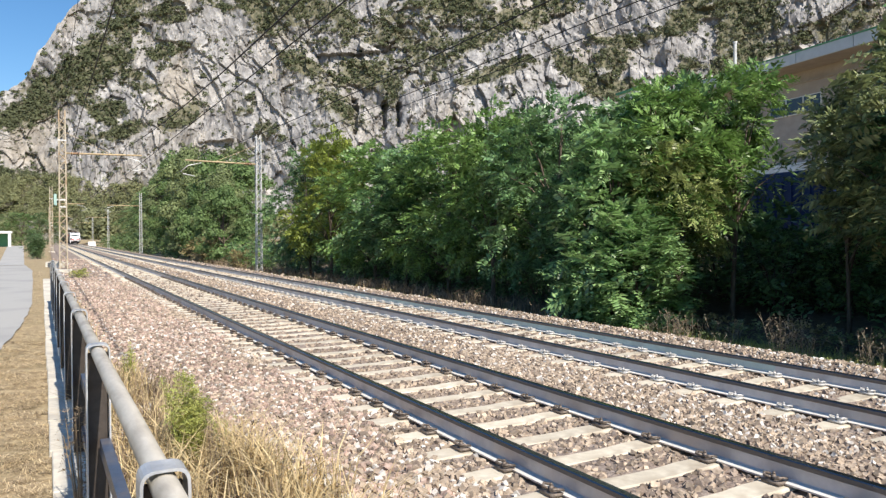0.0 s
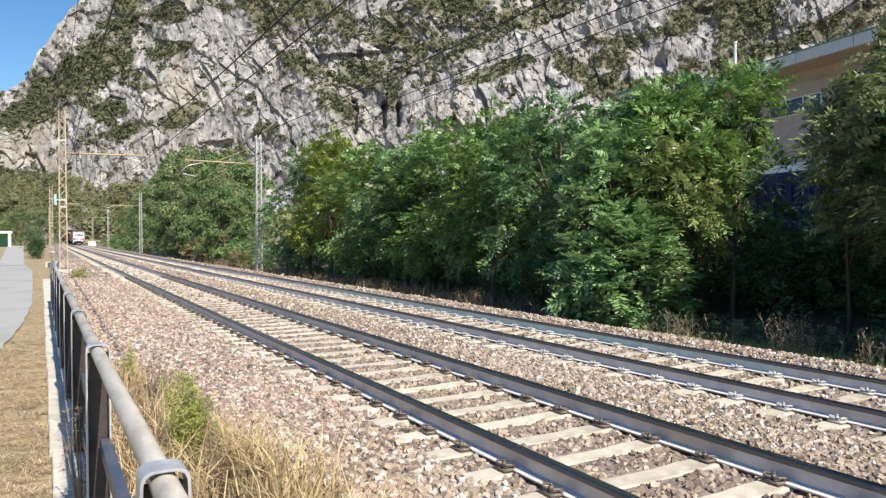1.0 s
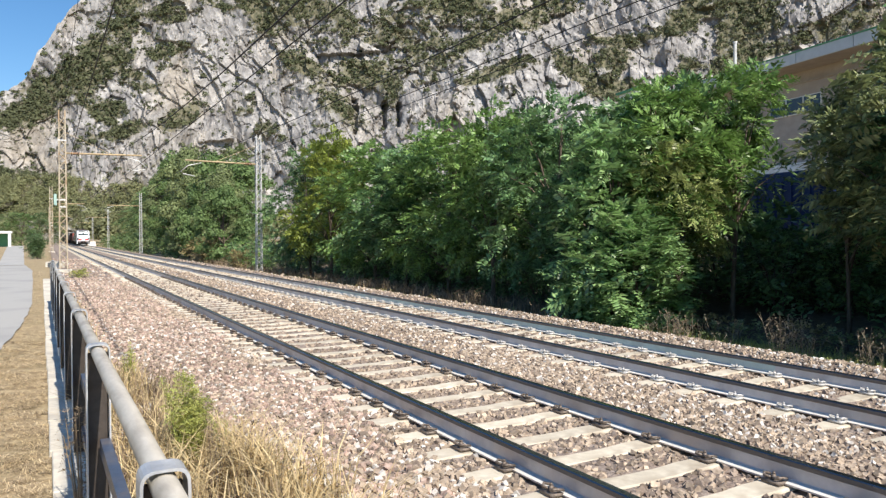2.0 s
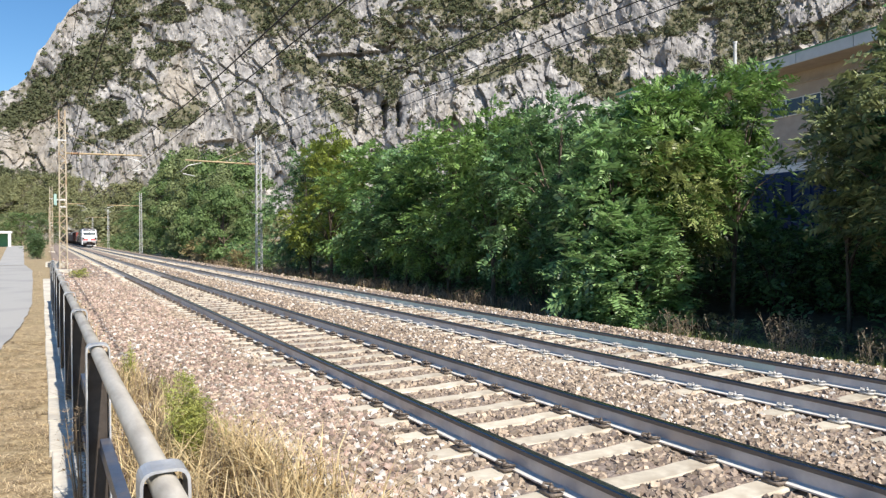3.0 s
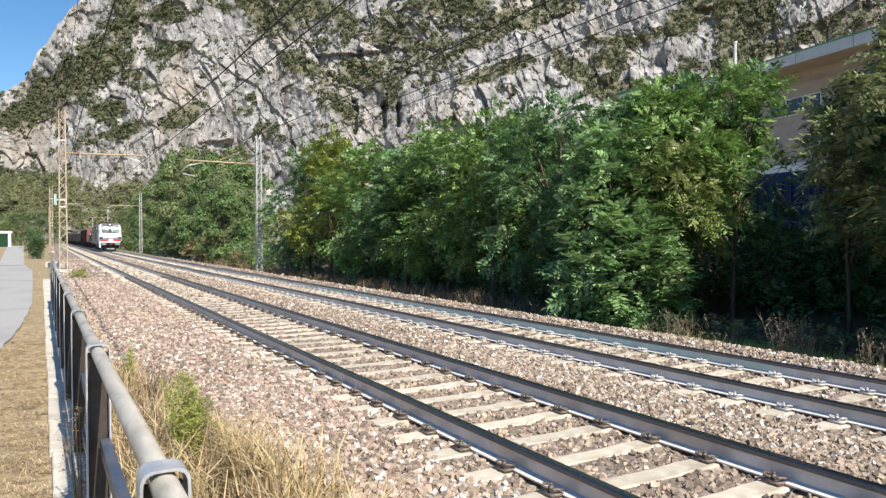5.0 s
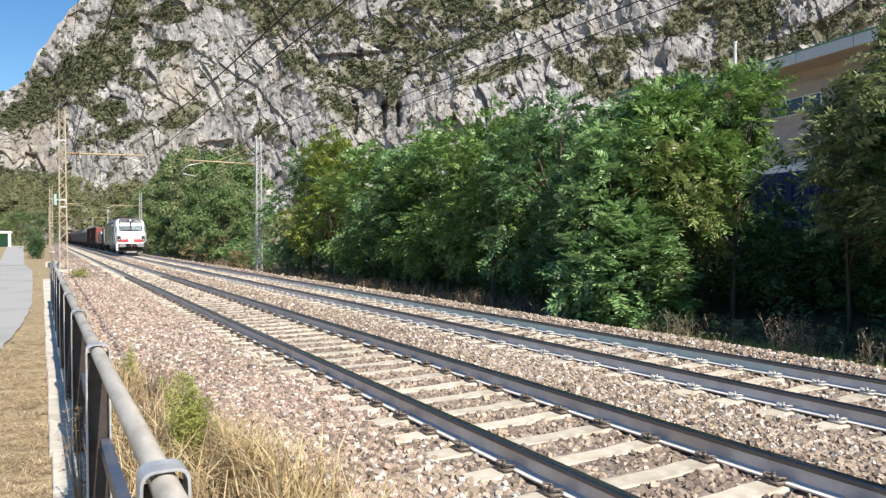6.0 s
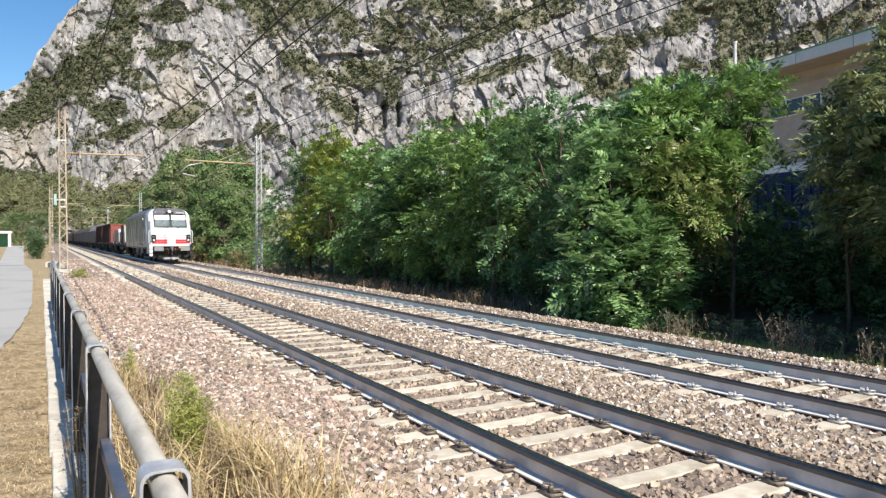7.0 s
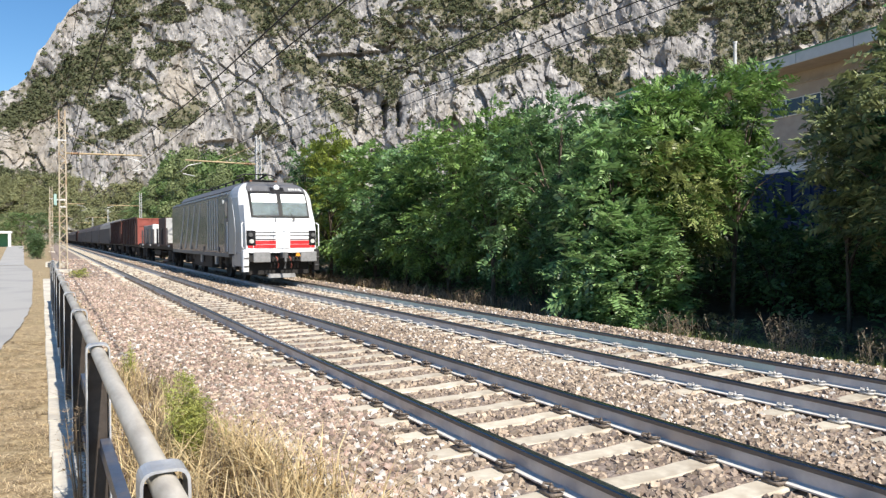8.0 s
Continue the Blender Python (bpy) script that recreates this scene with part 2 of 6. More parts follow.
# ---------------------------------------------------------------- mesh tools
class Geo:
    """Collects vertices and faces of one part."""

    def __init__(self):
        self.v, self.f = [], []

    def add(self, vs, fs):
        o = len(self.v)
        self.v += [tuple(p) for p in vs]
        self.f += [tuple(i + o for i in q) for q in fs]
        return self

    def box(self, x0, y0, z0, x1, y1, z1, m=None):
        vs = [Vector(p) for p in itertools.product((x0, x1), (y0, y1), (z0, z1))]
        if m:
            vs = [m @ p for p in vs]
        return self.add(vs, [(0, 1, 3, 2), (4, 6, 7, 5), (0, 4, 5, 1), (2, 3, 7, 6), (0, 2, 6, 4), (1, 5, 7, 3)])

    def tube(self, pts, radii, n=8, caps=True):
        pts = [Vector(p) for p in pts]
        if not hasattr(radii, "__len__"):
            radii = [radii] * len(pts)
        vs, fs = [], []
        for i, p in enumerate(pts):
            d = (pts[min(i + 1, len(pts) - 1)] - pts[max(i - 1, 0)]).normalized()
            a = d.orthogonal().normalized() if abs(d.z) > 0.95 else d.cross(Vector((0, 0, 1))).normalized()
            b = d.cross(a)
            vs += [p + (a * math.cos(k * math.tau / n) + b * math.sin(k * math.tau / n)) * radii[i] for k in range(n)]
        for i in range(len(pts) - 1):
            fs += [(i * n + k, i * n + (k + 1) % n, (i + 1) * n + (k + 1) % n, (i + 1) * n + k) for k in range(n)]
        if caps:
            fs += [tuple(range(n - 1, -1, -1)), tuple(range((len(pts) - 1) * n, len(pts) * n))]
        return self.add(vs, fs)

    def loft(self, rings, closed=True, caps=True):
        n = len(rings[0])
        vs = [p for r in rings for p in r]
        fs = []
        for i in range(len(rings) - 1):
            for k in range(n if closed else n - 1):
                fs.append((i * n + k, i * n + (k + 1) % n, (i + 1) * n + (k + 1) % n, (i + 1) * n + k))
        if caps:
            fs += [tuple(range(n - 1, -1, -1)), tuple(range((len(rings) - 1) * n, len(rings) * n))]
        return self.add(vs, fs)


def part(name, geo, material, parent=None, label="", bevel=0.0, smooth=False, at=None):
    """One mesh object from a Geo, under a thing or a part."""
    me = bpy.data.meshes.new(name)
    me.from_pydata(geo.v, [], geo.f)
    bm = bmesh.new()
    bm.from_mesh(me)
    bmesh.ops.recalc_face_normals(bm, faces=bm.faces)
    if bevel:
        bmesh.ops.bevel(bm, geom=bm.edges[:], offset=bevel, segments=1, affect="EDGES", clamp_overlap=True)
    bm.to_mesh(me)
    bm.free()
    for p in me.polygons:
        p.use_smooth = smooth
    me.materials.append(material)
    ob = new(name, me)
    if at is not None:
        ob.matrix_basis = at
    if parent:
        ob.parent = parent
    if label:
        tagged(ob, label)
    return ob


def np_mesh(name, V, F, material, parent=None, smooth=False):
    """One mesh object from arrays of vertices and of triangles or quads."""
    me = bpy.data.meshes.new(name)
    V, F = np.asarray(V, np.float32), np.asarray(F, np.int32)
    me.vertices.add(len(V))
    me.vertices.foreach_set("co", V.ravel())
    me.loops.add(F.size)
    me.loops.foreach_set("vertex_index", F.ravel())
    me.polygons.add(len(F))
    me.polygons.foreach_set("loop_start", np.arange(0, F.size, F.shape[1], dtype=np.int32))
    me.update(calc_edges=True)
    me.polygons.foreach_set("use_smooth", np.full(len(F), smooth))
    me.materials.append(material)
    ob = new(name, me)
    if parent:
        ob.parent = parent
    return ob


def thing(name, label, category, group="", kind="", at=None):
    e = new(name)
    e.empty_display_size = 0.2
    if at is not None:
        e.matrix_basis = at
    return tagged(e, label, category, group, kind)


def share(ob, name, parent, at):
    """Another object on the same mesh."""
    o = new(name, ob.data)
    o.parent = parent
    o.matrix_basis = at
    return o


# ---------------------------------------------------------------- ground, path, kerb
TRACKS = ((3.870, 0.0), (7.684, -0.08))      # centre line and height of the rail heads
PROFILE_X = np.array([0.25, 0.42, 0.75, 2.2, 2.65, 5.1, 5.8, 6.45, 9.0, 9.35, 9.75, 10.6])
PROFILE_Z = np.array([-0.02, -0.12, -0.20, -0.20, -0.20, -0.21, -0.22, -0.28, -0.28, -0.17, -0.20, -0.62])


def bed_z(x):
    return np.interp(x, PROFILE_X, PROFILE_Z)


def strip(name, xs, zs, ys, material, label, rough=0.0, kind="structure", category=""):
    xs, zs, ys = np.array(xs, float), np.array(zs, float), np.array(ys, float)
    X, Y = np.meshgrid(xs, ys)
    Z = np.tile(zs, (len(ys), 1))
    if rough:
        Z = Z + np.array([[rough * noise.noise(Vector((x * 0.9, y * 0.9, 3.0))) for x in xs] for y in ys])
    n = len(xs)
    i = (np.arange(len(ys) - 1)[:, None] * n + np.arange(n - 1)[None]).ravel()
    return tagged(np_mesh(name, np.stack([X, Y, Z], -1).reshape(-1, 3), np.stack([i, i + 1, i + n + 1, i + n], 1), material, smooth=True), label, category or name, kind=kind)


YS = np.concatenate([[-3000, -800, -200, -60], np.arange(-32, 60, 1.5), np.arange(60, 320, 10), [400, 800, 3000]])
strip("ground", [-3000, -600, -100, -30, -12, -7, -4, -2.6, -1.6, -0.8, -0.3, 0.0, 0.25, 0.5, 5, 9.6, 10.6, 12, 14, 18, 26, 60, 300, 3000],
      [0, 0, 0, 0, 0, 0, -0.01, -0.01, -0.01, -0.01, -0.01, -0.02, -0.10, -0.35, -0.5, -0.55, -0.64, -0.66, -0.5, 0.1, 0.6, 0.6, 0.6, 0.6], YS, M["ground"], "dry grass ground along the railway line")
strip("ballast", np.concatenate([np.linspace(0.25, 10.6, 110)]), bed_z(np.linspace(0.25, 10.6, 110)), np.concatenate([np.arange(-32, 30, 0.35), np.arange(30, 80, 2.0), np.arange(80, 700, 20)]), M["ballast_bed"],
      "reddish grey crushed stone ballast bed under two tracks", 0.02)


M["soil"] = mat("bank_soil", (0.075, 0.058, 0.040), (0.16, 0.128, 0.095), 8, 1.0, bump=0.9, c3=(0.16, 0.13, 0.09), c3scale=1.4, c3amt=0.4, rnd=0, bdist=0.03, bscale=25)
strip("bank", [10.5, 10.75, 12, 14, 18, 22], [-0.625, -0.628, -0.642, -0.482, 0.115, 0.37], np.arange(-14, 62, 2.0), M["soil"], "dark bare soil and leaf litter under the trees")


def path_edge(y):
    return float(np.interp(y, [-20, 4, 8, 10, 12, 13.5, 16, 20, 30, 41, 50, 90], [-3.2, -2.4, -1.25, -0.88, -0.62, -0.52, -0.42, -0.35, -0.50, -0.69, -1.2, -2.2]))


g = Geo()
pys = list(np.concatenate([np.arange(-20, 20, 0.3), np.arange(20, 51, 3.0)]))
for a, b in zip(pys, pys[1:]):
    wa, wb = (0.035 * noise.noise(Vector((0, q * 1.3, 4))) for q in (a, b))
    g.add([(path_edge(a) - 1.9 - 0.02 * max(a - 20, 0), a, 0.014), (path_edge(a) + wa, a, 0.014), (path_edge(b) + wb, b, 0.014), (path_edge(b) - 1.9 - 0.02 * max(b - 20, 0), b, 0.014)], [(0, 1, 2, 3)])
tagged(part("path", g, M["asphalt"]), "pale worn asphalt cycle path", "path", kind="structure")
g = Geo()
g.add([(-2.6, 50, 0.03), (-1.25, 50, 0.03), (-4.6, 180, 0.1), (-7.6, 180, 0.1)], [(0, 1, 2, 3)])
tagged(part("path_ramp", g, M["asphalt"]), "light grey ramp at the end of the path", "ramp", kind="structure")


def fence_x(y):
    return 0.235 - 0.0072 * y


kerb = tagged(new("kerb"), "low pale concrete kerb wall under the railing", "kerb", kind="structure")
for k in range(62):
    y0 = -30.0 + k * 1.0
    w = 0.19 + 0.01 * random.random()
    dx = random.uniform(-0.008, 0.008)
    g = Geo()
    x = fence_x(y0 + 0.5)
    g.box(x - 0.19 + dx, y0 + 0.004, -0.35, x + 0.10 + dx, y0 + 0.996, 0.035 + random.uniform(-0.006, 0.006))
    part("kerb_stone", g, M["concrete"], kerb, bevel=0.008)


# ---------------------------------------------------------------- tracks
RAIL = [(-0.075, -0.172), (0.075, -0.172), (0.075, -0.160), (0.012, -0.140), (0.009, -0.052), (0.036, -0.038), (0.036, -0.008), (0.028, 0.0), (-0.028, 0.0), (-0.036, -0.008), (-0.036, -0.038), (-0.009, -0.052), (-0.012, -0.140), (-0.075, -0.160)]


def rail(track, x, z, y0, y1, web):
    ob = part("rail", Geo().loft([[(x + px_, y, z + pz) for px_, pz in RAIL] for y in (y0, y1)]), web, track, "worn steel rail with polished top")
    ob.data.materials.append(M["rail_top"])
    ob.data.materials.append(M["rail_foot_sunlit"])
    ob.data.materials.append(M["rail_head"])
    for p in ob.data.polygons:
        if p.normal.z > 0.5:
            # Upward foot faces get the pale colour that stands for sunlight.
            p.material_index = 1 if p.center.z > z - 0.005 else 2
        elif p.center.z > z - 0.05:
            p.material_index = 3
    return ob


def clip_geo():
    """A tension clamp: base plate, bolt and two bent wire loops."""
    g = Geo()
    g.box(-0.05, -0.075, 0.0, 0.045, 0.075, 0.022)
    for s in (-1, 1):
        g.tube([(0.03, s * 0.012, 0.035), (-0.03, s * 0.02, 0.042), (-0.045, s * 0.05, 0.05), (-0.01, s * 0.075, 0.055), (0.05, s * 0.066, 0.038)], 0.0105, 6)
    g.tube([(-0.005, 0.0, 0.02), (-0.005, 0.0, 0.062)], 0.017, 6)
    g.tube([(-0.005, 0.0, 0.062), (-0.005, 0.0, 0.078)], 0.011, 6)
    return g


sleeper_proto = clip_proto = clip_pale_proto = None
for ti, (tx, tz) in enumerate(TRACKS):
    label = ("nearer railway track with grey rails on concrete sleepers", "farther railway track with bluish rails on concrete sleepers")[ti]
    track = thing("railway_track", label, "railway track", "railway tracks", "structure")
    for s in (-1, 1):
        if ti == 1 and s == 1:
            rail(track, tx + s * 0.7525, tz, -32, 6.2, M["rail"])
            rail(track, tx + s * 0.7525, tz, 6.2, 25, M["rail_teal"])
            rail(track, tx + s * 0.7525, tz, 25, 700, M["rail"])
        else:
            rail(track, tx + s * 0.7525, tz, -32, 700, M["rail"])
    first = (11.7386, 12.7293)[ti] % 0.6
    far = Geo()
    for k in range(-52, 480):
        y = first + 0.6 * k
        if k < 110:
            tilt = random.uniform(-0.4, 0.4)
            if sleeper_proto is None:
                g = Geo()
                ring = lambda x, w, h: [(x, -w, -0.21), (x, w, -0.21), (x, w * 0.86, h), (x, -w * 0.86, h)]
                g.loft([ring(-1.20, 0.135, -0.005), ring(-0.95, 0.135, 0.0), ring(-0.42, 0.13, 0.0), ring(-0.2, 0.125, -0.012), ring(0.2, 0.125, -0.012), ring(0.42, 0.13, 0.0), ring(0.95, 0.135, 0.0), ring(1.20, 0.135, -0.005)])
                sleeper_proto = part("sleeper", g, M["sleeper"], track, bevel=0.012)
                sl = sleeper_proto
            else:
                sl = share(sleeper_proto, "sleeper", track, Matrix())
            sl.matrix_basis = pose(tx + random.uniform(-0.02, 0.02), y, tz - 0.182, 0, 0, tilt)
            if -12 < k < 58:
                pale = ti == 1
                for s in (-1, 1):
                    for q in (-1, 1):
                        if clip_proto is None:
                            clip_proto = part("rail_clip", clip_geo(), M["clip"], sl, smooth=True)
                            clip_pale_proto = part("rail_clip", clip_geo(), M["clip_pale"], sl, smooth=True)
                            clip_pale_proto.matrix_basis = pose(0.7525 + 0.105, 0, 0.012, 0, 0, 180)
                            c = clip_proto
                        else:
                            c = share(clip_pale_proto if pale else clip_proto, "rail_clip", sl, Matrix())
                        c.matrix_basis = pose(s * 0.7525 + q * 0.105, 0, 0.008, 0, 0, 180 if q > 0 else 0)
        else:
            far.box(tx - 1.2, y - 0.125, tz - 0.40, tx + 1.2, y + 0.125, tz - 0.182)
    tagged(part("sleeper", far, M["sleeper"], track), kind="stuff")


# ---------------------------------------------------------------- ballast stones
def stones(rng, P, size):
    """Broken stones: boxes with pulled corners, at points P with sizes."""
    base = np.array(list(itertools.product((-1, 1), repeat=3)), float)
    F = np.array([(0, 1, 3, 2), (4, 6, 7, 5), (0, 4, 5, 1), (2, 3, 7, 6), (0, 2, 6, 4), (1, 5, 7, 3)])
    n = len(P)
    V = base[None] * (0.55 + 0.45 * rng.random((n, 8, 1))) * (0.6 + 0.5 * rng.random((n, 1, 3)))
    q = rng.normal(size=(n, 4))
    q /= np.linalg.norm(q, axis=1)[:, None]
    w, x, y, z = q.T
    R = np.stack([np.stack([1 - 2 * (y * y + z * z), 2 * (x * y - z * w), 2 * (x * z + y * w)], -1),
                  np.stack([2 * (x * y + z * w), 1 - 2 * (x * x + z * z), 2 * (y * z - x * w)], -1),
                  np.stack([2 * (x * z - y * w), 2 * (y * z + x * w), 1 - 2 * (x * x + y * y)], -1)], 1)
    V = np.einsum("nij,nkj->nki", R, V) * size[:, None, None] * 0.5 + P[:, None]
    return V.reshape(-1, 3), (F[None] + 8 * np.arange(n)[:, None, None]).reshape(-1, 4)


rng = np.random.default_rng(5)


def scatter(n, x0, x1, y0, y1, s0, s1):
    x, y = rng.uniform(x0, x1, n), rng.uniform(y0, y1, n)
    keep = np.ones(n, bool)
    for (tx, tz), f in zip(TRACKS, (11.7386, 12.7293)):
        ph = (y - f + 0.3) % 0.6 - 0.3
        keep &= ~((np.abs(x - tx) < 1.17) & (np.abs(ph) < 0.135))
        keep &= np.abs(np.abs(x - tx) - 0.7525) > 0.085
    keep &= (x > 0.95 + 0.35 * np.sin(y * 1.7) + 0.25 * np.sin(y * 4.1)) | (rng.random(n) < 0.45)
    x, y = x[keep], y[keep]
    size = rng.uniform(s0, s1, len(x)) * (0.75 + 0.5 * rng.random(len(x)))
    mid = np.minimum(np.abs(x - TRACKS[0][0]), np.abs(x - TRACKS[1][0])) < 1.2
    z = bed_z(x) + rng.uniform(-0.004, 0.022, len(x)) - 0.012 * mid
    return np.stack([x, y, z], 1), size


sets = [scatter(9000, 0.5, 2.8, 6.0, 18.0, 0.036, 0.066), scatter(5000, 0.4, 2.8, 17.0, 36.0, 0.05, 0.085), scatter(25000, 0.4, 5.9, 1.6, 9.0, 0.036, 0.066), scatter(5000, 0.4, 10.2, -12.0, 2.5, 0.07, 0.11), scatter(19000, 0.4, 10.5, 8.0, 17.0, 0.036, 0.066), scatter(14000, 5.6, 10.5, 3.0, 10.0, 0.036, 0.066),
        scatter(11000, 0.4, 10.5, 16.0, 32.0, 0.05, 0.085), scatter(5000, 0.3, 10.2, 30.0, 70.0, 0.07, 0.12)]
P, S = np.concatenate([a for a, _ in sets]), np.concatenate([b for _, b in sets])
tone_ = np.where(P[:, 1] > 15, rng.uniform(0.1, 0.93, len(P)), rng.random(len(P))) - 0.20 * (np.abs(P[:, 0] - TRACKS[0][0]) < 0.7)
M["stone_red"] = mat("ballast_stone_reddish", (0.28, 0.19, 0.15), (0.48, 0.365, 0.30), 25, 0.92, bump=0.4, island=0.45, bdist=0.004)
red_ = (P[:, 0] < 2.7 + 0.3 * np.sin(P[:, 1])) & (rng.random(len(P)) < 0.55)
M["stone_dark"] = mat("ballast_stone_dark", (0.145, 0.11, 0.088), (0.27, 0.215, 0.172), 25, 0.92, bump=0.4, island=0.4, bdist=0.004)
M["stone_pale"] = mat("ballast_stone_pale", (0.50, 0.46, 0.41), (0.64, 0.60, 0.55), 25, 0.9, bump=0.3, island=0.3, bdist=0.004)
ballast = bpy.data.objects["ballast"]
for sel, m in ((tone_ < 0.20, M["stone_dark"]), ((tone_ >= 0.20) & (tone_ < 0.88) & ~red_, M["stone"]), ((tone_ >= 0.20) & (tone_ < 0.88) & red_, M["stone_red"]), (tone_ >= 0.88, M["stone_pale"])):
    tagged(np_mesh("ballast_stones", *stones(rng, P[sel], S[sel]), m, ballast), "loose broken ballast stones", kind="stuff")
protos = []
P1, S1 = scatter(900, 1.2, 2.6, 2.9, 5.2, 0.05, 0.075)
for i, (p_, s_) in enumerate(zip(P1[:300], S1[:300])):
    if i < 7:
        st = np_mesh("ballast_stone", *stones(rng, np.zeros((1, 3)), np.array([1.0])), M["stone"] if i % 6 else M["stone_pale"], ballast)
        protos.append(st)
    else:
        st = share(protos[i % 7], "ballast_stone", ballast, Matrix())
    st.matrix_basis = pose(p_[0], p_[1], p_[2] + 0.012, *rng.uniform(0, 360, 3)) @ Matrix.Scale(float(s_), 4)


# ---------------------------------------------------------------- railing
railing = thing("railing", "steel railing with round pipe handrail on hooped posts", "railing")
POSTS = [-0.23 - 1.95 * k for k in range(14, -1, -1)] + [1.72] + [3.88 + 1.95 * k for k in range(0, 9)]


def railing_post(y):
    x = fence_x(y)
    post = part("post", Geo().box(x - 0.046, y + 0.026, -0.02, x + 0.046, y + 0.036, 1.03), M["fence"], railing, "dark hooped steel channel post", bevel=0.003)
    # the hoop of flat bar which wraps the pipe
    outer, inner = [], []
    for k in range(13):
        a = math.pi * k / 12
        e = 0.55
        cx = math.copysign(abs(math.cos(a)) ** e, math.cos(a))
        sz = abs(math.sin(a)) ** e
        outer.append((cx * 0.054, 1.026 + sz * 0.052))
        inner.append((cx * 0.047, 1.026 + sz * 0.045))
    outer = [(0.054, 0.0)] + outer + [(-0.054, 0.0)]
    inner = [(0.047, 0.0)] + inner + [(-0.047, 0.0)]
    g = Geo()
    n = len(outer)
    vs = [(x + a, y + dy, b) for dy in (-0.040, 0.040) for prof in (outer, inner) for a, b in prof]
    fs = []
    for k in range(n - 1):
        fs += [(k, k + 1, 2 * n + k + 1, 2 * n + k), (n + k, 3 * n + k, 3 * n + k + 1, n + k + 1), (k, n + k, n + k + 1, k + 1), (2 * n + k, 2 * n + k + 1, 3 * n + k + 1, 3 * n + k)]
    fs += [(0, 2 * n, 3 * n, n), (n - 1, 2 * n - 1, 4 * n - 1, 3 * n - 1)]
    part("hoop", g.add(vs, fs), M["hoop"], post, "pale steel hoop over the pipe")


for y in POSTS:
    railing_post(y)
for a, b in zip(POSTS, POSTS[1:]):
    for zz, h in ((0.58, 0.035), (0.20, 0.035)):
        g = Geo()
        xa, xb = fence_x(a), fence_x(b)
        g.loft([[(x + 0.004, y, zz - h), (x + 0.012, y, zz - h), (x + 0.012, y, zz + h - 0.006), (x + 0.05, y, zz + h - 0.006), (x + 0.05, y, zz + h), (x + 0.004, y, zz + h)] for x, y in ((xa, a + 0.03), (xb, b - 0.03))])
        part("rail_bar", g, M["fence_bar"], railing, "flat steel lower bar")
part("handrail", Geo().tube([(fence_x(y), y, 1.034) for y in (-28, 4, 9, 14, POSTS[-1] + 0.1)], 0.031, 16), M["fence_tube"], railing, "weathered round steel pipe", smooth=True)


# ---------------------------------------------------------------- masts and overhead line
def lattice(g, x, y, z0, z1, w0, w1, r, step):
    corners = [(-1, -1), (1, -1), (1, 1), (-1, 1)]
    at = lambda z: w0 + (w1 - w0) * (z - z0) / (z1 - z0)
    legs = [Geo().tube([(x + sx * w0 / 2, y + sy * w0 / 2, z0), (x + sx * w1 / 2, y + sy * w1 / 2, z1)], r, 4) for sx, sy in corners]
    k, z = 0, z0 + 0.2
    while z + step < z1:
        for i in range(4):
            (ax, ay), (bx, by) = corners[i], corners[(i + 1) % 4]
            if k % 2:
                (ax, ay), (bx, by) = (bx, by), (ax, ay)
            g.tube([(x + ax * at(z) / 2, y + ay * at(z) / 2, z), (x + bx * at(z + step) / 2, y + by * at(z + step) / 2, z + step)], r * 0.55, 4, False)
        z += step
        k += 1
    return legs


def mast(x, y, z0, height, side, arm_z, reach, track_x, material, label, width=0.32, r=0.035):
    m = thing("catenary_mast", label, "mast", "catenary masts")
    braces = Geo()
    legs = lattice(braces, x, y, z0, z0 + height, width, width * 0.8, r, width * 1.05)
    for leg in legs:
        part("mast_leg", leg, material, m)
    part("bracing", braces, material, m)
    part("footing", Geo().box(x - 0.4, y - 0.4, z0 - 0.5, x + 0.4, y + 0.4, z0 + 0.12), M["concrete"], m, "pale concrete footing", bevel=0.03)
    if width > 0.35:
        for zz in (3.25, 3.62, 6.75):
            part("strap", Geo().box(x - width * 0.52, y - width * 0.52, zz, x + width * 0.52, y + width * 0.52, zz + 0.05), M["white_wall"], m, "pale steel strap")
    if width > 0.35 and y < 50:
        part("switch_box", Geo().box(x - 0.42, y - 0.09, 3.35, x - 0.28, y + 0.09, 3.95), M["pale_green"], m, "pale green switch box", bevel=0.02)
        part("switch_bracket", Geo().box(x - 0.30, y - 0.03, 3.62, x - 0.15, y + 0.03, 3.69), M["galv"], m)
    tip = x + side * reach
    part("cantilever_arm", Geo().tube([(x + side * width / 2, y, arm_z), (tip, y, arm_z + 0.06)], 0.045, 8), M["rust_arm"], m, "rust-orange steel tube arm", smooth=True)
    part("stay", Geo().tube([(x + side * width / 2, y, arm_z + 1.1), (x + side * reach * 0.6, y, arm_z + 0.06)], 0.009, 6), M["rust_arm"], m)
    part("steady_arm", Geo().tube([(tip - side * 0.9, y, arm_z - 0.06), (tip - side * 0.15, y, arm_z - 0.25), (tip + side * 0.25, y, arm_z - 0.62), (tip + side * 0.1, y, arm_z - 0.72), (track_x, y, arm_z - 0.85)], 0.028, 8), M["galv"], m, "pale bent steady arm", smooth=True)
    ins = Geo()
    for k in range(6):
        ins.tube([(x + side * (width / 2 + 0.25 + 0.07 * k), y, arm_z), (x + side * (width / 2 + 0.28 + 0.07 * k), y, arm_z)], 0.085, 10)
    part("insulator", ins, M["insulator"], m, "brown ribbed insulator", smooth=True)
    return m


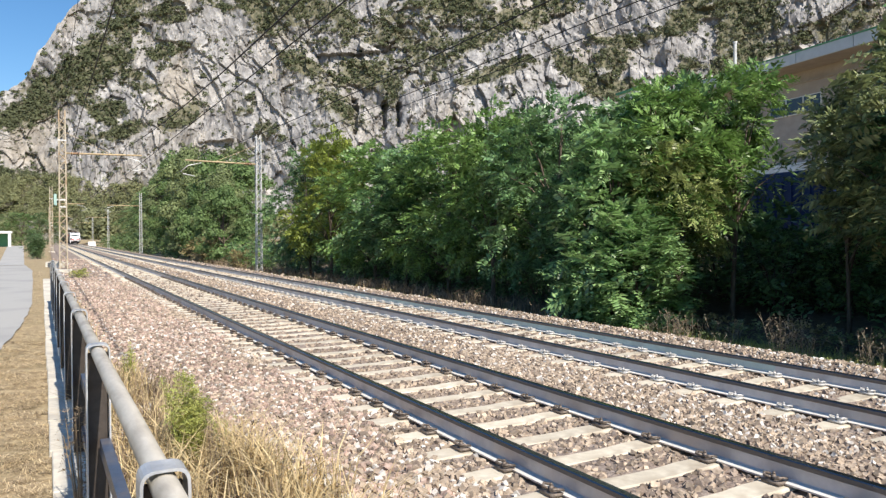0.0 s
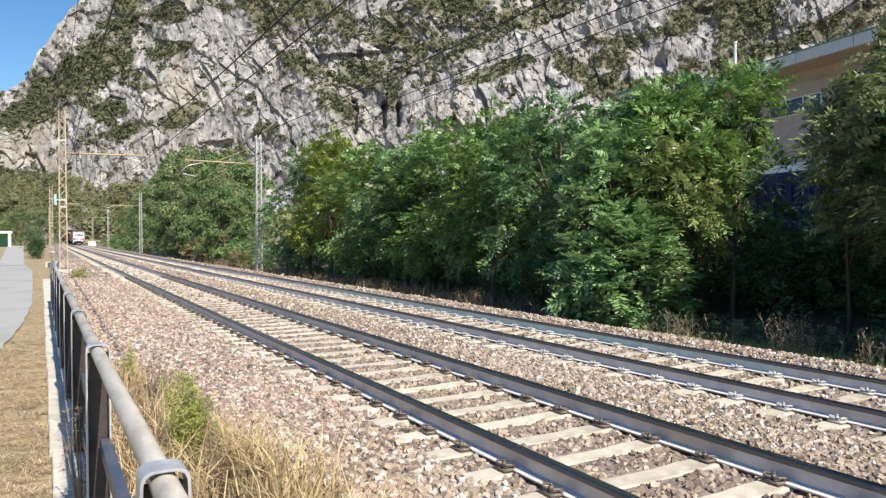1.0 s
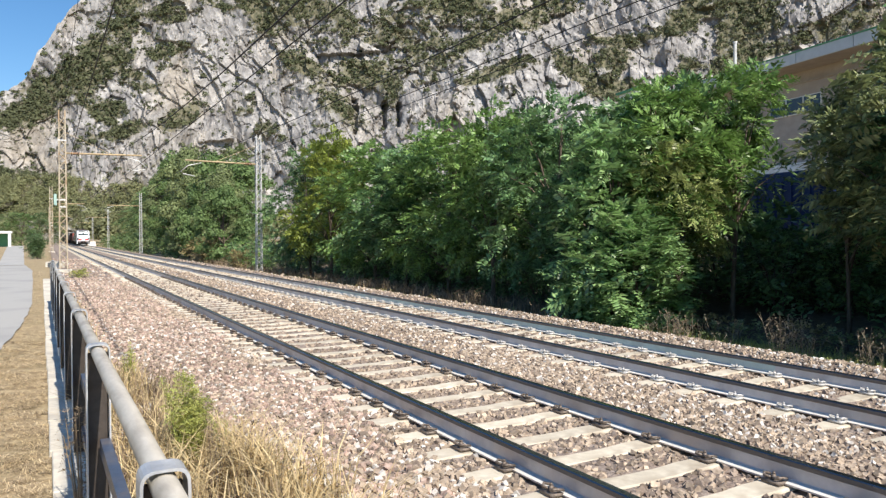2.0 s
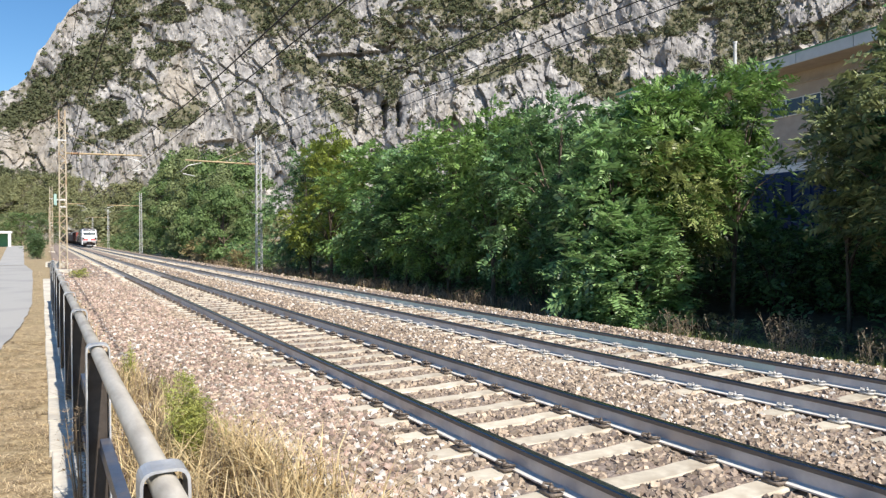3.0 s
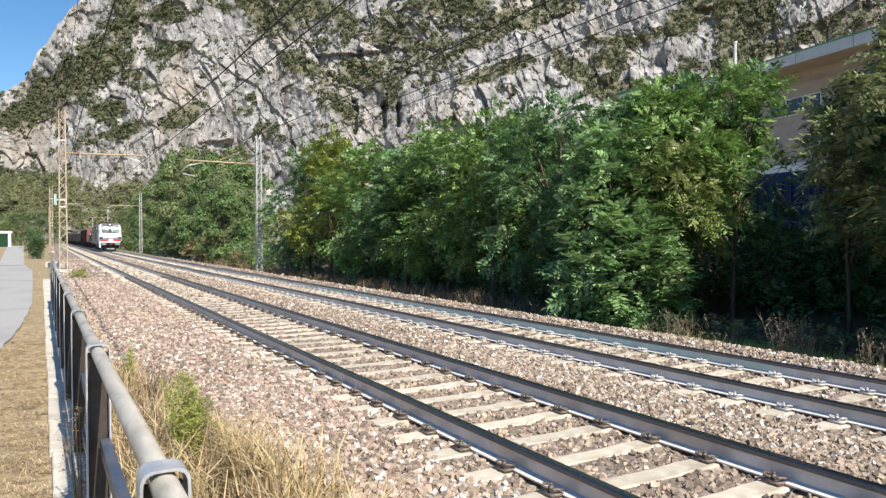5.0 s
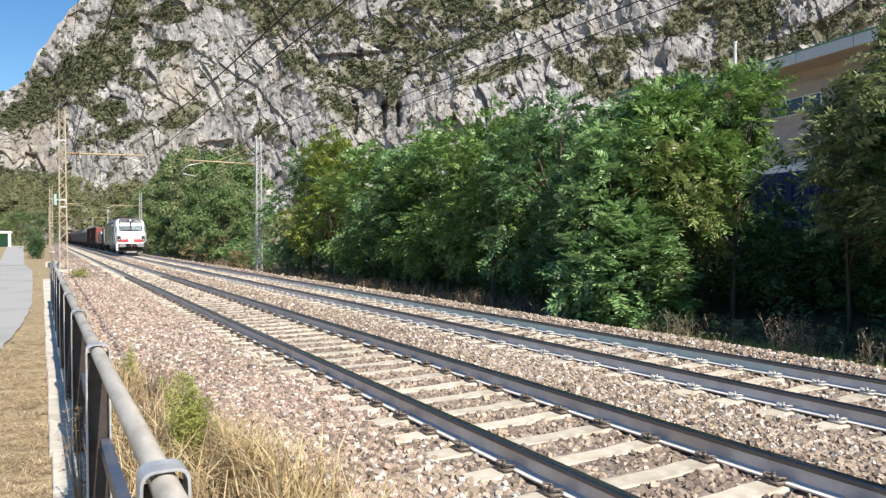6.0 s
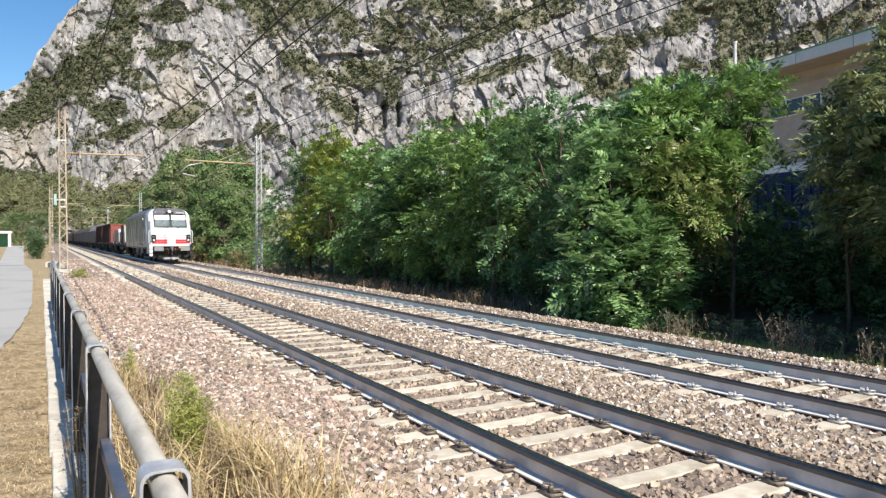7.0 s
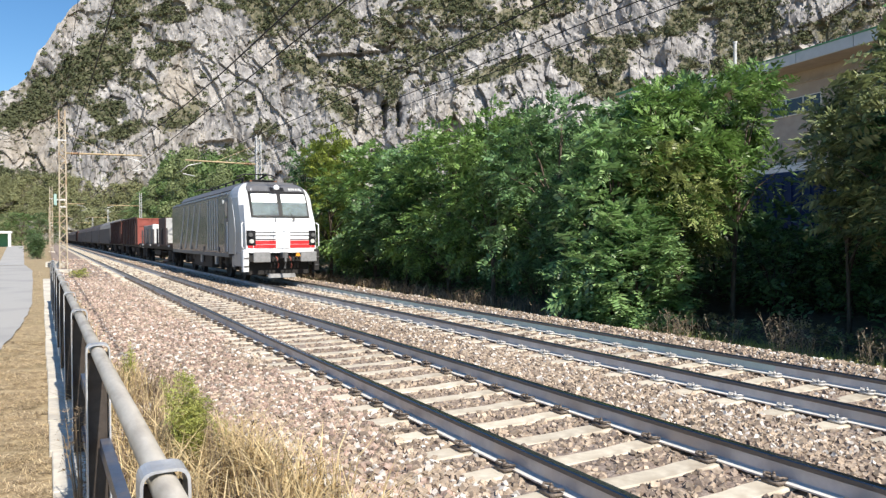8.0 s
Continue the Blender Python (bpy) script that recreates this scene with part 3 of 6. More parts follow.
for y in (43.3, 106.0, 166.0, 226.0):
    mast(11.15, y, -0.62, 8.4, -1, 6.02, 4.2, 7.5, M["galv"], "slender galvanised lattice mast with cantilever arm")
    mast(0.72 - 0.3 * (y > 50), y - 0.3, -0.15, 8.5, 1, 6.12, 3.9, 3.9, M["rust"], "rust-stained lattice mast with peeling pale paint", 0.36, 0.045)


def wire(name, label, x, sup, sag, r, x2=None, dropto=0.0):
    """A wire from support to support, with its sag in each span."""
    spans = [-16.7, 43.3, 106.0, 166.0, 226.0, 286.0]
    pts = []
    for a, b in zip(spans, spans[1:]):
        for k in range(12):
            t = k / 12
            pts.append((x if x2 is None else x + (x2 - x) * t, a + (b - a) * t, sup - sag * 4 * t * (1 - t)))
    return tagged(part(name, Geo().tube(pts, r, 6), M["wire"], smooth=True), label, "wire", "overhead wires")


wire("messenger_wire", "dark messenger wire over the nearer track", 3.87, 6.65, 0.95, 0.017)
wire("contact_wire", "dark contact wire over the nearer track", 3.87, 5.15, 0.08, 0.012)
wire("messenger_wire", "dark messenger wire over the farther track", 7.68, 6.3, 0.62, 0.013)
wire("contact_wire", "dark contact wire over the farther track", 7.52, 5.05, 0.06, 0.009)
wire("contact_wire", "second dark contact wire over the farther track", 7.98, 5.00, 0.06, 0.008)
wire("feeder_wire", "dark feeder wire beside the mast heads", 1.66, 8.35, 0.35, 0.022)
wire("earth_wire", "thin earth wire along the mast heads", 0.74, 7.9, 0.3, 0.008)


# ---------------------------------------------------------------- train
def front_ring(w, z0, z1, y, shoulder, n=5):
    """Half-rounded cross-section of the body at y: from sill z0 to roof z1."""
    h = w / 2
    pts = [(-h * 0.985, y, z0), (-h, y, z0 + 0.35), (-h, y, z1 - shoulder)]
    for k in range(1, n + 1):
        a = math.pi / 2 * k / n
        pts.append((-h + (h * 0.42) * (1 - math.cos(a)), y, z1 - shoulder + shoulder * math.sin(a)))
    return pts + [(-p[0], p[1], p[2]) for p in reversed(pts)]


def wheelset(parent, y, r=0.62):
    g = Geo()
    for s in (-1, 1):
        x = s * 0.75
        g.tube([(x - 0.065, 0, 0), (x + 0.065, 0, 0)], r, 28)
        g.tube([(x - s * 0.07, 0, 0), (x - s * 0.10, 0, 0)], r + 0.03, 28)
    g.tube([(-0.74, 0, 0), (0.74, 0, 0)], 0.09, 10)
    for s in (-1, 1):
        g.box(s * 0.82 - 0.012, -r * 0.9, -0.05, s * 0.82 + 0.012, r * 0.9, 0.05)
    return part("wheelset", g, M["underframe"], parent, "dark steel wheelset", at=pose(0, y, r))


def bogie(parent, y, base=2.6, r=0.62, name="bogie"):
    g = Geo()
    for s in (-1, 1):
        x = s * 1.05
        g.box(x - 0.08, y - base / 2 - 0.5, r - 0.02, x + 0.08, y + base / 2 + 0.5, r + 0.28)
        for q in (-1, 1):
            g.box(x - 0.14, y + q * base / 2 - 0.2, r - 0.22, x + 0.14, y + q * base / 2 + 0.2, r + 0.12)
            g.tube([(x + s * 0.12, y + q * base / 2 - 0.5, r + 0.1), (x + s * 0.12, y + q * base / 2 - 0.5, r + 0.5)], 0.11, 10)
        g.tube([(x, y, r - 0.1), (x, y, r + 0.45)], 0.2, 12)
    g.box(-1.0, y - 0.3, r, 1.0, y + 0.3, r + 0.3)
    part(name, g, M["underframe"], parent, "dark bogie frame with axle boxes", bevel=0.015)
    return [wheelset(parent, y + q * base / 2, r) for q in (-1, 1)]


def buffers(parent, y, out, z=1.05, plate=(0.42, 0.30)):
    for s in (-1, 1):
        x = s * 0.875
        b = part("buffer", Geo().tube([(x, y, z), (x, y + out * 0.42, z)], 0.11, 14), M["buffer"], parent, "grey steel buffer", smooth=False)
        part("buffer_plate", Geo().box(x - plate[0] / 2, y + out * 0.42, z - plate[1] / 2, x + plate[0] / 2, y + out * 0.47, z + plate[1] / 2), M["buffer_plate"], b, bevel=0.02)


def locomotive():
    L = thing("locomotive", "white and grey electric locomotive with red front stripes", "locomotive")
    W, BACK = 3.0, 17.0
    # main body behind the cab
    part("body", Geo().loft([front_ring(W, 1.05, 3.62, y, 0.26) for y in (2.55, BACK - 0.5, BACK)]), M["loco_grey"], L, "grey side walls with pale stripes", bevel=0.0)
    # raised roof with slanted sides
    rr = lambda y, k=1.0: [(-1.24 * k, y, 3.60), (-1.02 * k, y, 3.84), (1.02 * k, y, 3.84), (1.24 * k, y, 3.60)]
    roof = part("roof", Geo().loft([rr(1.78, 0.80), rr(2.3, 0.93), rr(3.2), rr(BACK - 1.4), rr(BACK - 0.7, 0.95)]), M["loco_roof"], L, "dark grey roof")
    for k in range(8):
        part("roof_hatch", Geo().box(-0.8, 4.0 + 1.45 * k, 3.84, 0.8, 5.2 + 1.45 * k, 3.90), M["loco_roof"], roof, bevel=0.02)
    part("roof_gutter", Geo().box(-1.49, 2.7, 3.36, -1.515, BACK - 0.5, 3.41), M["loco_roof"], L)
    # cab: lofted nose with a leaning windscreen and swept corners
    def nose(z):
        y = float(np.interp(z, [0.55, 1.15, 1.9, 2.3, 3.25, 3.42, 3.66, 3.8], [0.62, 0.36, 0.38, 0.52, 0.98, 1.10, 1.36, 1.85]))
        hw = float(np.interp(z, [0.55, 1.1, 1.6, 2.3, 3.0, 3.4, 3.62, 3.8], [1.24, 1.31, 1.34, 1.33, 1.28, 1.22, 1.12, 0.95]))
        return y, hw

    def nose_ring(z):
        y, hw = nose(z)
        full = float(np.interp(z, [1.0, 1.4, 3.2, 3.42, 3.58, 3.7, 3.8], [1.48, 1.5, 1.5, 1.46, 1.36, 1.22, 1.0]))
        half = [(full, 2.55, z), (full, min(2.4, y + 1.0), z), (hw + (full - hw) * 0.62, y + 0.44, z), (hw, y + 0.16, z), (hw * 0.82, y + 0.03, z), (0.4, y, z)]
        return [(-p[0], p[1], p[2]) for p in half] + half[::-1]
    zs = [1.12, 1.3, 1.6, 1.9, 2.1, 2.3, 2.6, 2.9, 3.2, 3.36, 3.5, 3.6, 3.68, 3.75, 3.8]
    cab = part("cab", Geo().loft([nose_ring(z) for z in zs]), M["loco_white"], L, "white painted cab front with swept corners", smooth=False)
    # Silver on the side-facing corner faces also stands for their shade.
    cab.data.materials.append(M["loco_silver"])
    for p in cab.data.polygons:
        p.material_index = int(len(p.vertices) == 4 and (p.index % 12 in (0, 1, 9, 10) or (p.index % 12 in (2, 8) and p.center.z < 3.0)))
    for s in (-1, 1):
        outline = [(1.40, 1.06), (2.58, 1.06), (2.58, 3.30), (2.16, 3.24), (1.86, 2.92), (1.56, 2.36), (1.42, 1.9)]
        part("cab_side", Geo().loft([[(s * x, y, z) for y, z in outline] for x in (1.49, 1.513)]), M["loco_silver"], L, "silver grey cab side panel")
        part("cab_skirt", Geo().box(s * 1.36, 0.78, 0.62, s * 1.46, 1.9, 1.14), M["loco_silver"], L, "silver lower cab skirt", bevel=0.02)

    # front details lie on the leaning face
    def face(x0, x1, z0, z1, off, thick=0.03, rows=2):
        g = Geo()
        n = 8
        ring = []
        for j in range(rows):
            z = z0 + (z1 - z0) * j / (rows - 1)
            y, hw = nose(z)
            for k in range(n + 1):
                x = max(-hw * 0.985, min(hw * 0.985, x0 + (x1 - x0) * k / n))
                ax = abs(x) / hw
                yy = y + (0.03 * max(0.0, abs(x) - 0.4) / (hw * 0.82 - 0.4) if ax < 0.82 else 0.03 + (ax - 0.82) / 0.18 * 0.13)
                ring.append((x, yy - off, z))
        m = len(ring)
        vs = ring + [(a, b + thick, c) for a, b, c in ring]
        fs = []
        for j in range(rows - 1):
            o = j * (n + 1)
            for k in range(n):
                fs += [(o + k, o + k + 1, o + n + 2 + k, o + n + 1 + k), (m + o + k, m + o + n + 1 + k, m + o + n + 2 + k, m + o + k + 1)]
            fs += [(o, o + n + 1, m + o + n + 1, m + o), (o + n, m + o + n, m + o + 2 * n + 1, o + 2 * n + 1)]
        t = (rows - 1) * (n + 1)
        for k in range(n):
            fs += [(k, m + k, m + k + 1, k + 1), (t + k, t + k + 1, m + t + k + 1, m + t + k)]
        return g.add(vs, fs)
    part("cab_cap", face(-1.12, 1.12, 3.45, 3.795, 0.034, 0.06, 8), M["loco_roof"], L, "dark grey cab roof edge with top lamp")
    surround = part("windscreen_surround", face(-1.11, 1.11, 2.44, 3.44, 0.050, 0.06, 5), M["seal"], L, "black windscreen surround")
    for s in (-1, 1):
        xa, xb = sorted((s * 0.085, s * 1.03))
        part("windscreen_interior", face(xa, xb, 2.52, 3.00, 0.062), M["cab_dark"], surround, "dim cab seen behind the glass")
        part("sunblind", face(xa, xb, 3.01, 3.33, 0.066, rows=3), M["blind"], surround, "white lowered sunblind")
        part("windscreen", face(xa - 0.02, xb + 0.02, 2.50, 3.36, 0.080, 0.006, 4), M["glass"], surround, "large clear windscreen pane").visible_shadow = False
        part("wiper", Geo().tube([(s * 0.33 + 0.1, nose(2.30)[0] - 0.03, 2.26), (s * 0.33 + 0.1, nose(2.40)[0] - 0.09, 2.40)], 0.018, 6), M["black"], surround)
        if s > 0:
            part("wiper", Geo().tube([(0.52, nose(2.40)[0] - 0.10, 2.30), (0.36, nose(2.6)[0] - 0.12, 2.62)], 0.016, 6), M["black"], surround)
        # red stripes and grille lines
        xa, xb = sorted((s * 0.27, s * 1.02))
        part("front_stripe", face(*sorted((s * 0.27, s * 1.27)), 1.30, 1.425, 0.014), M["loco_red"], L, "red front stripe")
        part("front_stripe", face(xa, xb, 1.445, 1.575, 0.014), M["loco_red"], L, "red front stripe")
        for z in (1.605, 1.74, 1.875):
            part("grille_line", face(xa, xb, z, z + 0.028, 0.014), M["seal"], L)
        xa, xb = sorted((s * 1.01, s * 1.325))
        unit = part("headlight_unit", face(xa, xb, 1.40, 1.95, 0.024, 0.05, 3), M["seal"], L, "dark headlight housing")
        y, hw = nose(1.55)
        part("headlight", Geo().tube([(s * 1.16, y + 0.10, 1.55), (s * 1.15, y - 0.01, 1.55)], 0.078, 16), M["lens"], unit, "round headlight")
        part("marker_light", Geo().tube([(s * 1.19, y + 0.12, 1.79), (s * 1.18, y + 0.0, 1.79)], 0.075, 14), M["buffer"], unit)
        part("handrail", Geo().tube([(s * 1.40, 0.62, 1.30), (s * 1.46, 0.56, 1.36), (s * 1.46, 0.60, 2.18), (s * 1.40, 0.72, 2.24)], 0.022, 8), M["loco_white"], L, "white grab rail")
        part("front_step", Geo().box(s * 1.24, 0.46, 0.42, s * 1.44, 0.76, 1.24), M["loco_white"] if s < 0 else M["black"], L, "step plate", bevel=0.02)
        for z in (0.62, 0.92):
            part("step_tread", Geo().box(s * 1.26, 0.42, z, s * 1.42, 0.47, z + 0.04), M["buffer"], L, "dark step tread")
    part("beam_cover", Geo().box(-1.30, 0.44, 1.12, -0.62, 0.62, 1.285), M["loco_white"], L, "white cover over the buffer beam", bevel=0.02)
    part("top_lamp_box", face(-0.27, 0.27, 3.46, 3.70, 0.05, 0.05, 3), M["seal"], L)
    part("top_headlight", Geo().tube([(0, nose(3.58)[0] + 0.05, 3.58), (0, nose(3.58)[0] - 0.10, 3.60)], 0.105, 16), M["blind"], L, "round white top headlight")
    for k, (a, b) in enumerate(((0.46, 0.52), (0.55, 0.60), (0.63, 0.70), (0.73, 0.80), (0.83, 0.90))):
        part("number_bar", face(a, b, 3.49, 3.58, 0.044), M["load_white"], L, "pale illegible number mark")
    part("front_emblem", face(-0.26, 0.26, 1.28, 1.82, 0.022), M["loco_white"], L)
    part("emblem_bar", face(-0.24, 0.24, 1.90, 1.935, 0.020), M["loco_silver"], L)
    # buffer beam and coupling
    part("buffer_beam", Geo().box(-1.30, 0.52, 0.78, 1.30, 0.70, 1.14), M["black"], L, "black buffer beam", bevel=0.02)
    part("underbody", Geo().box(-1.15, 0.85, 0.28, 1.15, 2.4, 1.0), M["black"], L, "dark equipment below the cab", bevel=0.03)
    buffers(L, 0.46, -1, 0.97, (0.62, 0.38))
    hook = part("coupling", Geo().box(-0.10, 0.05, 0.92, 0.10, 0.45, 1.14).tube([(0, 0.1, 1.0), (0, 0.02, 0.8), (0, 0.12, 0.55)], 0.05, 8), M["buffer"], L, "screw coupling", bevel=0.01)
    for s in (-1, 1):
        for k in range(3):
            x = s * (0.25 + 0.13 * k)
            part("air_hose", Geo().tube([(x, 0.42, 0.98), (x, 0.22, 0.90), (x + 0.03, 0.2, 0.66), (x + 0.05, 0.36, 0.56)], 0.026, 8), M["black"] if k else M["wagon_red"], L, smooth=True)
    part("warning_mark", Geo().add([(0.48, 0.40, 0.98), (0.70, 0.40, 0.98), (0.59, 0.40, 1.18), (0.48, 0.415, 0.98), (0.70, 0.415, 0.98), (0.59, 0.415, 1.18)], [(0, 1, 2), (3, 5, 4), (0, 3, 4, 1), (1, 4, 5, 2), (2, 5, 3, 0)]), M["amber"], L, "orange warning triangle")
    pl = Geo()
    pl.loft([[(x, y + 0.10, 0.18), (x, y, 0.18), (x, y + 0.05, 0.34), (x, y + 0.14, 0.34)] for x, y in ((-0.52, 0.48), (-0.32, 0.42), (0.32, 0.42), (0.52, 0.48))])
    part("snow_plough", pl, M["buffer_plate"], L, "grey obstacle deflector plate", bevel=0.01)
    # side stripes, door, windows, grilles
    for k in range(5):
        y0 = 4.6 + 0.5 * k
        part("side_stripe", Geo().box(-1.512, y0, 1.15, -1.503, y0 + 0.2, 3.30), M["loco_stripe"], L, "pale vertical stripe")
    for k in range(4):
        a = 8.6 + 1.5 * k
        g = Geo().add([(-1.512, a + 0.9, 1.18), (-1.512, a + 1.25, 1.18), (-1.512, a + 0.55 - 0.7, 3.25), (-1.512, a + 0.35 - 0.7, 3.25), (-1.503, a + 0.9, 1.18), (-1.503, a + 1.25, 1.18), (-1.503, a + 0.55 - 0.7, 3.25), (-1.503, a + 0.35 - 0.7, 3.25)],
                      [(0, 1, 2, 3), (7, 6, 5, 4), (0, 4, 5, 1), (1, 5, 6, 2), (2, 6, 7, 3), (3, 7, 4, 0)])
        part("side_stripe", g, M["loco_stripe"], L, "pale slanted stripe")
    door = part("cab_door", Geo().box(-1.515, 2.62, 1.10, -1.505, 3.25, 3.25), M["loco_roof"], L, "dark cab door")
    part("door_window", Geo().box(-1.520, 2.74, 2.45, -1.514, 3.13, 3.10), M["glass_dark"], door)
    part("door_rail", Geo().tube([(-1.56, 2.58, 1.15), (-1.56, 2.58, 2.3)], 0.018, 6), M["loco_white"], door, "white grab rail")
    part("mirror_lamp", Geo().box(-1.57, 3.30, 3.05, -1.51, 3.42, 3.18), M["loco_white"], L)
    part("side_sill", Geo().box(-1.50, 2.6, 0.92, 1.50, BACK - 0.2, 1.06), M["loco_roof"], L, "dark body sill")
    for k in range(4):
        part("sill_plate", Geo().box(-1.515, 4.4 + 3.2 * k, 1.10, -1.505, 4.62 + 3.2 * k, 1.30), M["loco_roof"], L)
    part("underfloor_box", Geo().box(-1.25, 7.2, 0.35, 1.25, 11.4, 0.95), M["underframe"], L, "dark underfloor equipment box", bevel=0.04)
    for k in range(3):
        part("sand_box", Geo().box(-1.40, 2.2 + 3.3 * k, 0.55, -1.28, 2.5 + 3.3 * k, 1.0), M["loco_silver"], L, "pale sand box", bevel=0.02)
    wheels = bogie(L, 4.4) + bogie(L, 13.0)
    # roof gear
    def pantograph(y, up):
        p = part("pantograph", Geo().box(-0.5, y - 0.5, 3.98, 0.5, y + 0.5, 4.03), M["black"], roof, "folded black pantograph", bevel=0.01)
        z = 4.15 + up
        part("pantograph_arm", Geo().tube([(0, y + 0.5, 4.05), (0, y - 1.1, 4.12 + up * 0.5)], 0.04, 6), M["black"], roof)
        part("pantograph_arm", Geo().tube([(0, y - 1.1, 4.12 + up * 0.5), (0, y + 0.4, z)], 0.03, 6), M["black"], roof)
        part("pantograph_head", Geo().tube([(-0.85, y + 0.4, z - 0.12), (-0.55, y + 0.4, z), (0.55, y + 0.4, z), (0.85, y + 0.4, z - 0.12)], 0.03, 6), M["black"], roof)
        for sx in (-0.5, 0.5):
            for sy in (-0.5, 0.5):
                part("roof_insulator", Geo().tube([(sx, y + sy, 3.83), (sx, y + sy, 4.0)], 0.06, 8), M["insulator"], roof)
    pantograph(3.6, 0.16)
    pantograph(13.4, 0.1)
    part("roof_rod", Geo().tube([(-0.95, 2.4, 4.02), (-0.95, 9.0, 3.98)], 0.03, 6), M["black"], roof)
    for k in range(5):
        part("roof_insulator", Geo().tube([(-0.95, 2.6 + 1.5 * k, 3.80), (-0.95, 2.6 + 1.5 * k, 4.02)], 0.045, 8), M["black"], roof)
    part("roof_busbar", Geo().tube([(0.3, 5.2, 4.12), (0.3, 12.6, 4.12)], 0.025, 6), M["black"], roof)
    for k in range(6):
        part("roof_insulator", Geo().tube([(0.3, 5.6 + 1.5 * k, 3.88), (0.3, 5.6 + 1.5 * k, 4.12)], 0.05, 8), M["insulator"], roof)
    return L, wheels


def wagon_frame(Wg, length):
    part("underframe", Geo().box(-1.25, 0.5, 0.98, 1.25, length - 0.5, 1.22).box(-0.4, 0.6, 0.75, 0.4, length - 0.6, 1.0), M["underframe"], Wg, "dark wagon underframe", bevel=0.02)
    part("brake_gear", Geo().box(-1.1, length * 0.42, 0.55, -0.7, length * 0.58, 0.9).tube([(-1.0, length * 0.3, 0.8), (-1.0, length * 0.7, 0.8)], 0.04, 6), M["underframe"], Wg, bevel=0.02)
    buffers(Wg, 0.5, -1)
    buffers(Wg, length - 0.5, 1)
    return bogie(Wg, 2.6, 1.8, 0.46) + bogie(Wg, length - 2.6, 1.8, 0.46)


def open_wagon(length, material, label, top=3.30):
    Wg = thing("freight_wagon", label, "wagon", "freight wagons")
    wheels = wagon_frame(Wg, length)
    for s in (-1, 1):
        part("side_wall", Geo().box(s * 1.38, 0.6, 1.2, s * 1.44, length - 0.6, top), material, Wg, bevel=0.01)
        for k in range(int(length / 1.45)):
            y = 1.0 + k * 1.45
            part("side_stanchion", Geo().box(s * 1.44, y, 1.15, s * 1.52, y + 0.12, top), material, Wg)
        part("top_rail", Geo().box(s * 1.36, 0.6, top, s * 1.53, length - 0.6, top + 0.1), material, Wg)
    for y in (0.6, length - 0.66):
        e = part("end_wall", Geo().box(-1.38, y, 1.2, 1.38, y + 0.06, top), M["wagon_red"], Wg, "red painted end wall", bevel=0.01)
        for x in (-1.3, -0.45, 0.45, 1.3):
            part("end_post", Geo().box(x - 0.06, y - 0.07 if y < 2 else y + 0.06, 1.2, x + 0.06, y if y < 2 else y + 0.13, top), M["wagon_red"], e)
        for z in (1.9, 2.7, top - 0.05):
            part("end_rib", Geo().box(-1.38, y - 0.05 if y < 2 else y + 0.06, z - 0.05, 1.38, y if y < 2 else y + 0.11, z + 0.05), M["wagon_red"], e)
    part("floor", Geo().box(-1.38, 0.6, 1.2, 1.38, length - 0.6, 1.26), material, Wg)
    return Wg, wheels


def covered_wagon(length, side, cover, label):
    Wg = thing("freight_wagon", label, "wagon", "freight wagons")
    wheels = wagon_frame(Wg, length)
    ring = lambda y, k: [(-1.45 * k, y, 1.2), (-1.45 * k, y, 2.9), (-1.30 * k, y, 3.35), (-0.9 * k, y, 3.72), (-0.4 * k, y, 3.9), (0.4 * k, y, 3.9), (0.9 * k, y, 3.72), (1.30 * k, y, 3.35), (1.45 * k, y, 2.9), (1.45 * k, y, 1.2)]
    part("cover", Geo().loft([ring(0.8, 0.96), ring(1.1, 1.0), ring(length - 1.1, 1.0), ring(length - 0.8, 0.96)]), cover, Wg, "rounded cover", smooth=False)
    for k in range(int(length / 2.2)):
        y = 1.3 + 2.2 * k
        part("cover_rib", Geo().loft([ring(y, 1.02), ring(y + 0.1, 1.02)]), cover, Wg)
    part("side_sill", Geo().box(-1.5, 0.7, 1.1, 1.5, length - 0.7, 1.32), side, Wg, bevel=0.01)
    for s in (-1, 1):
        part("side_board", Geo().box(s * 1.46, 0.9, 1.32, s * 1.49, length - 0.9, 2.85), side, Wg)
    return Wg, wheels


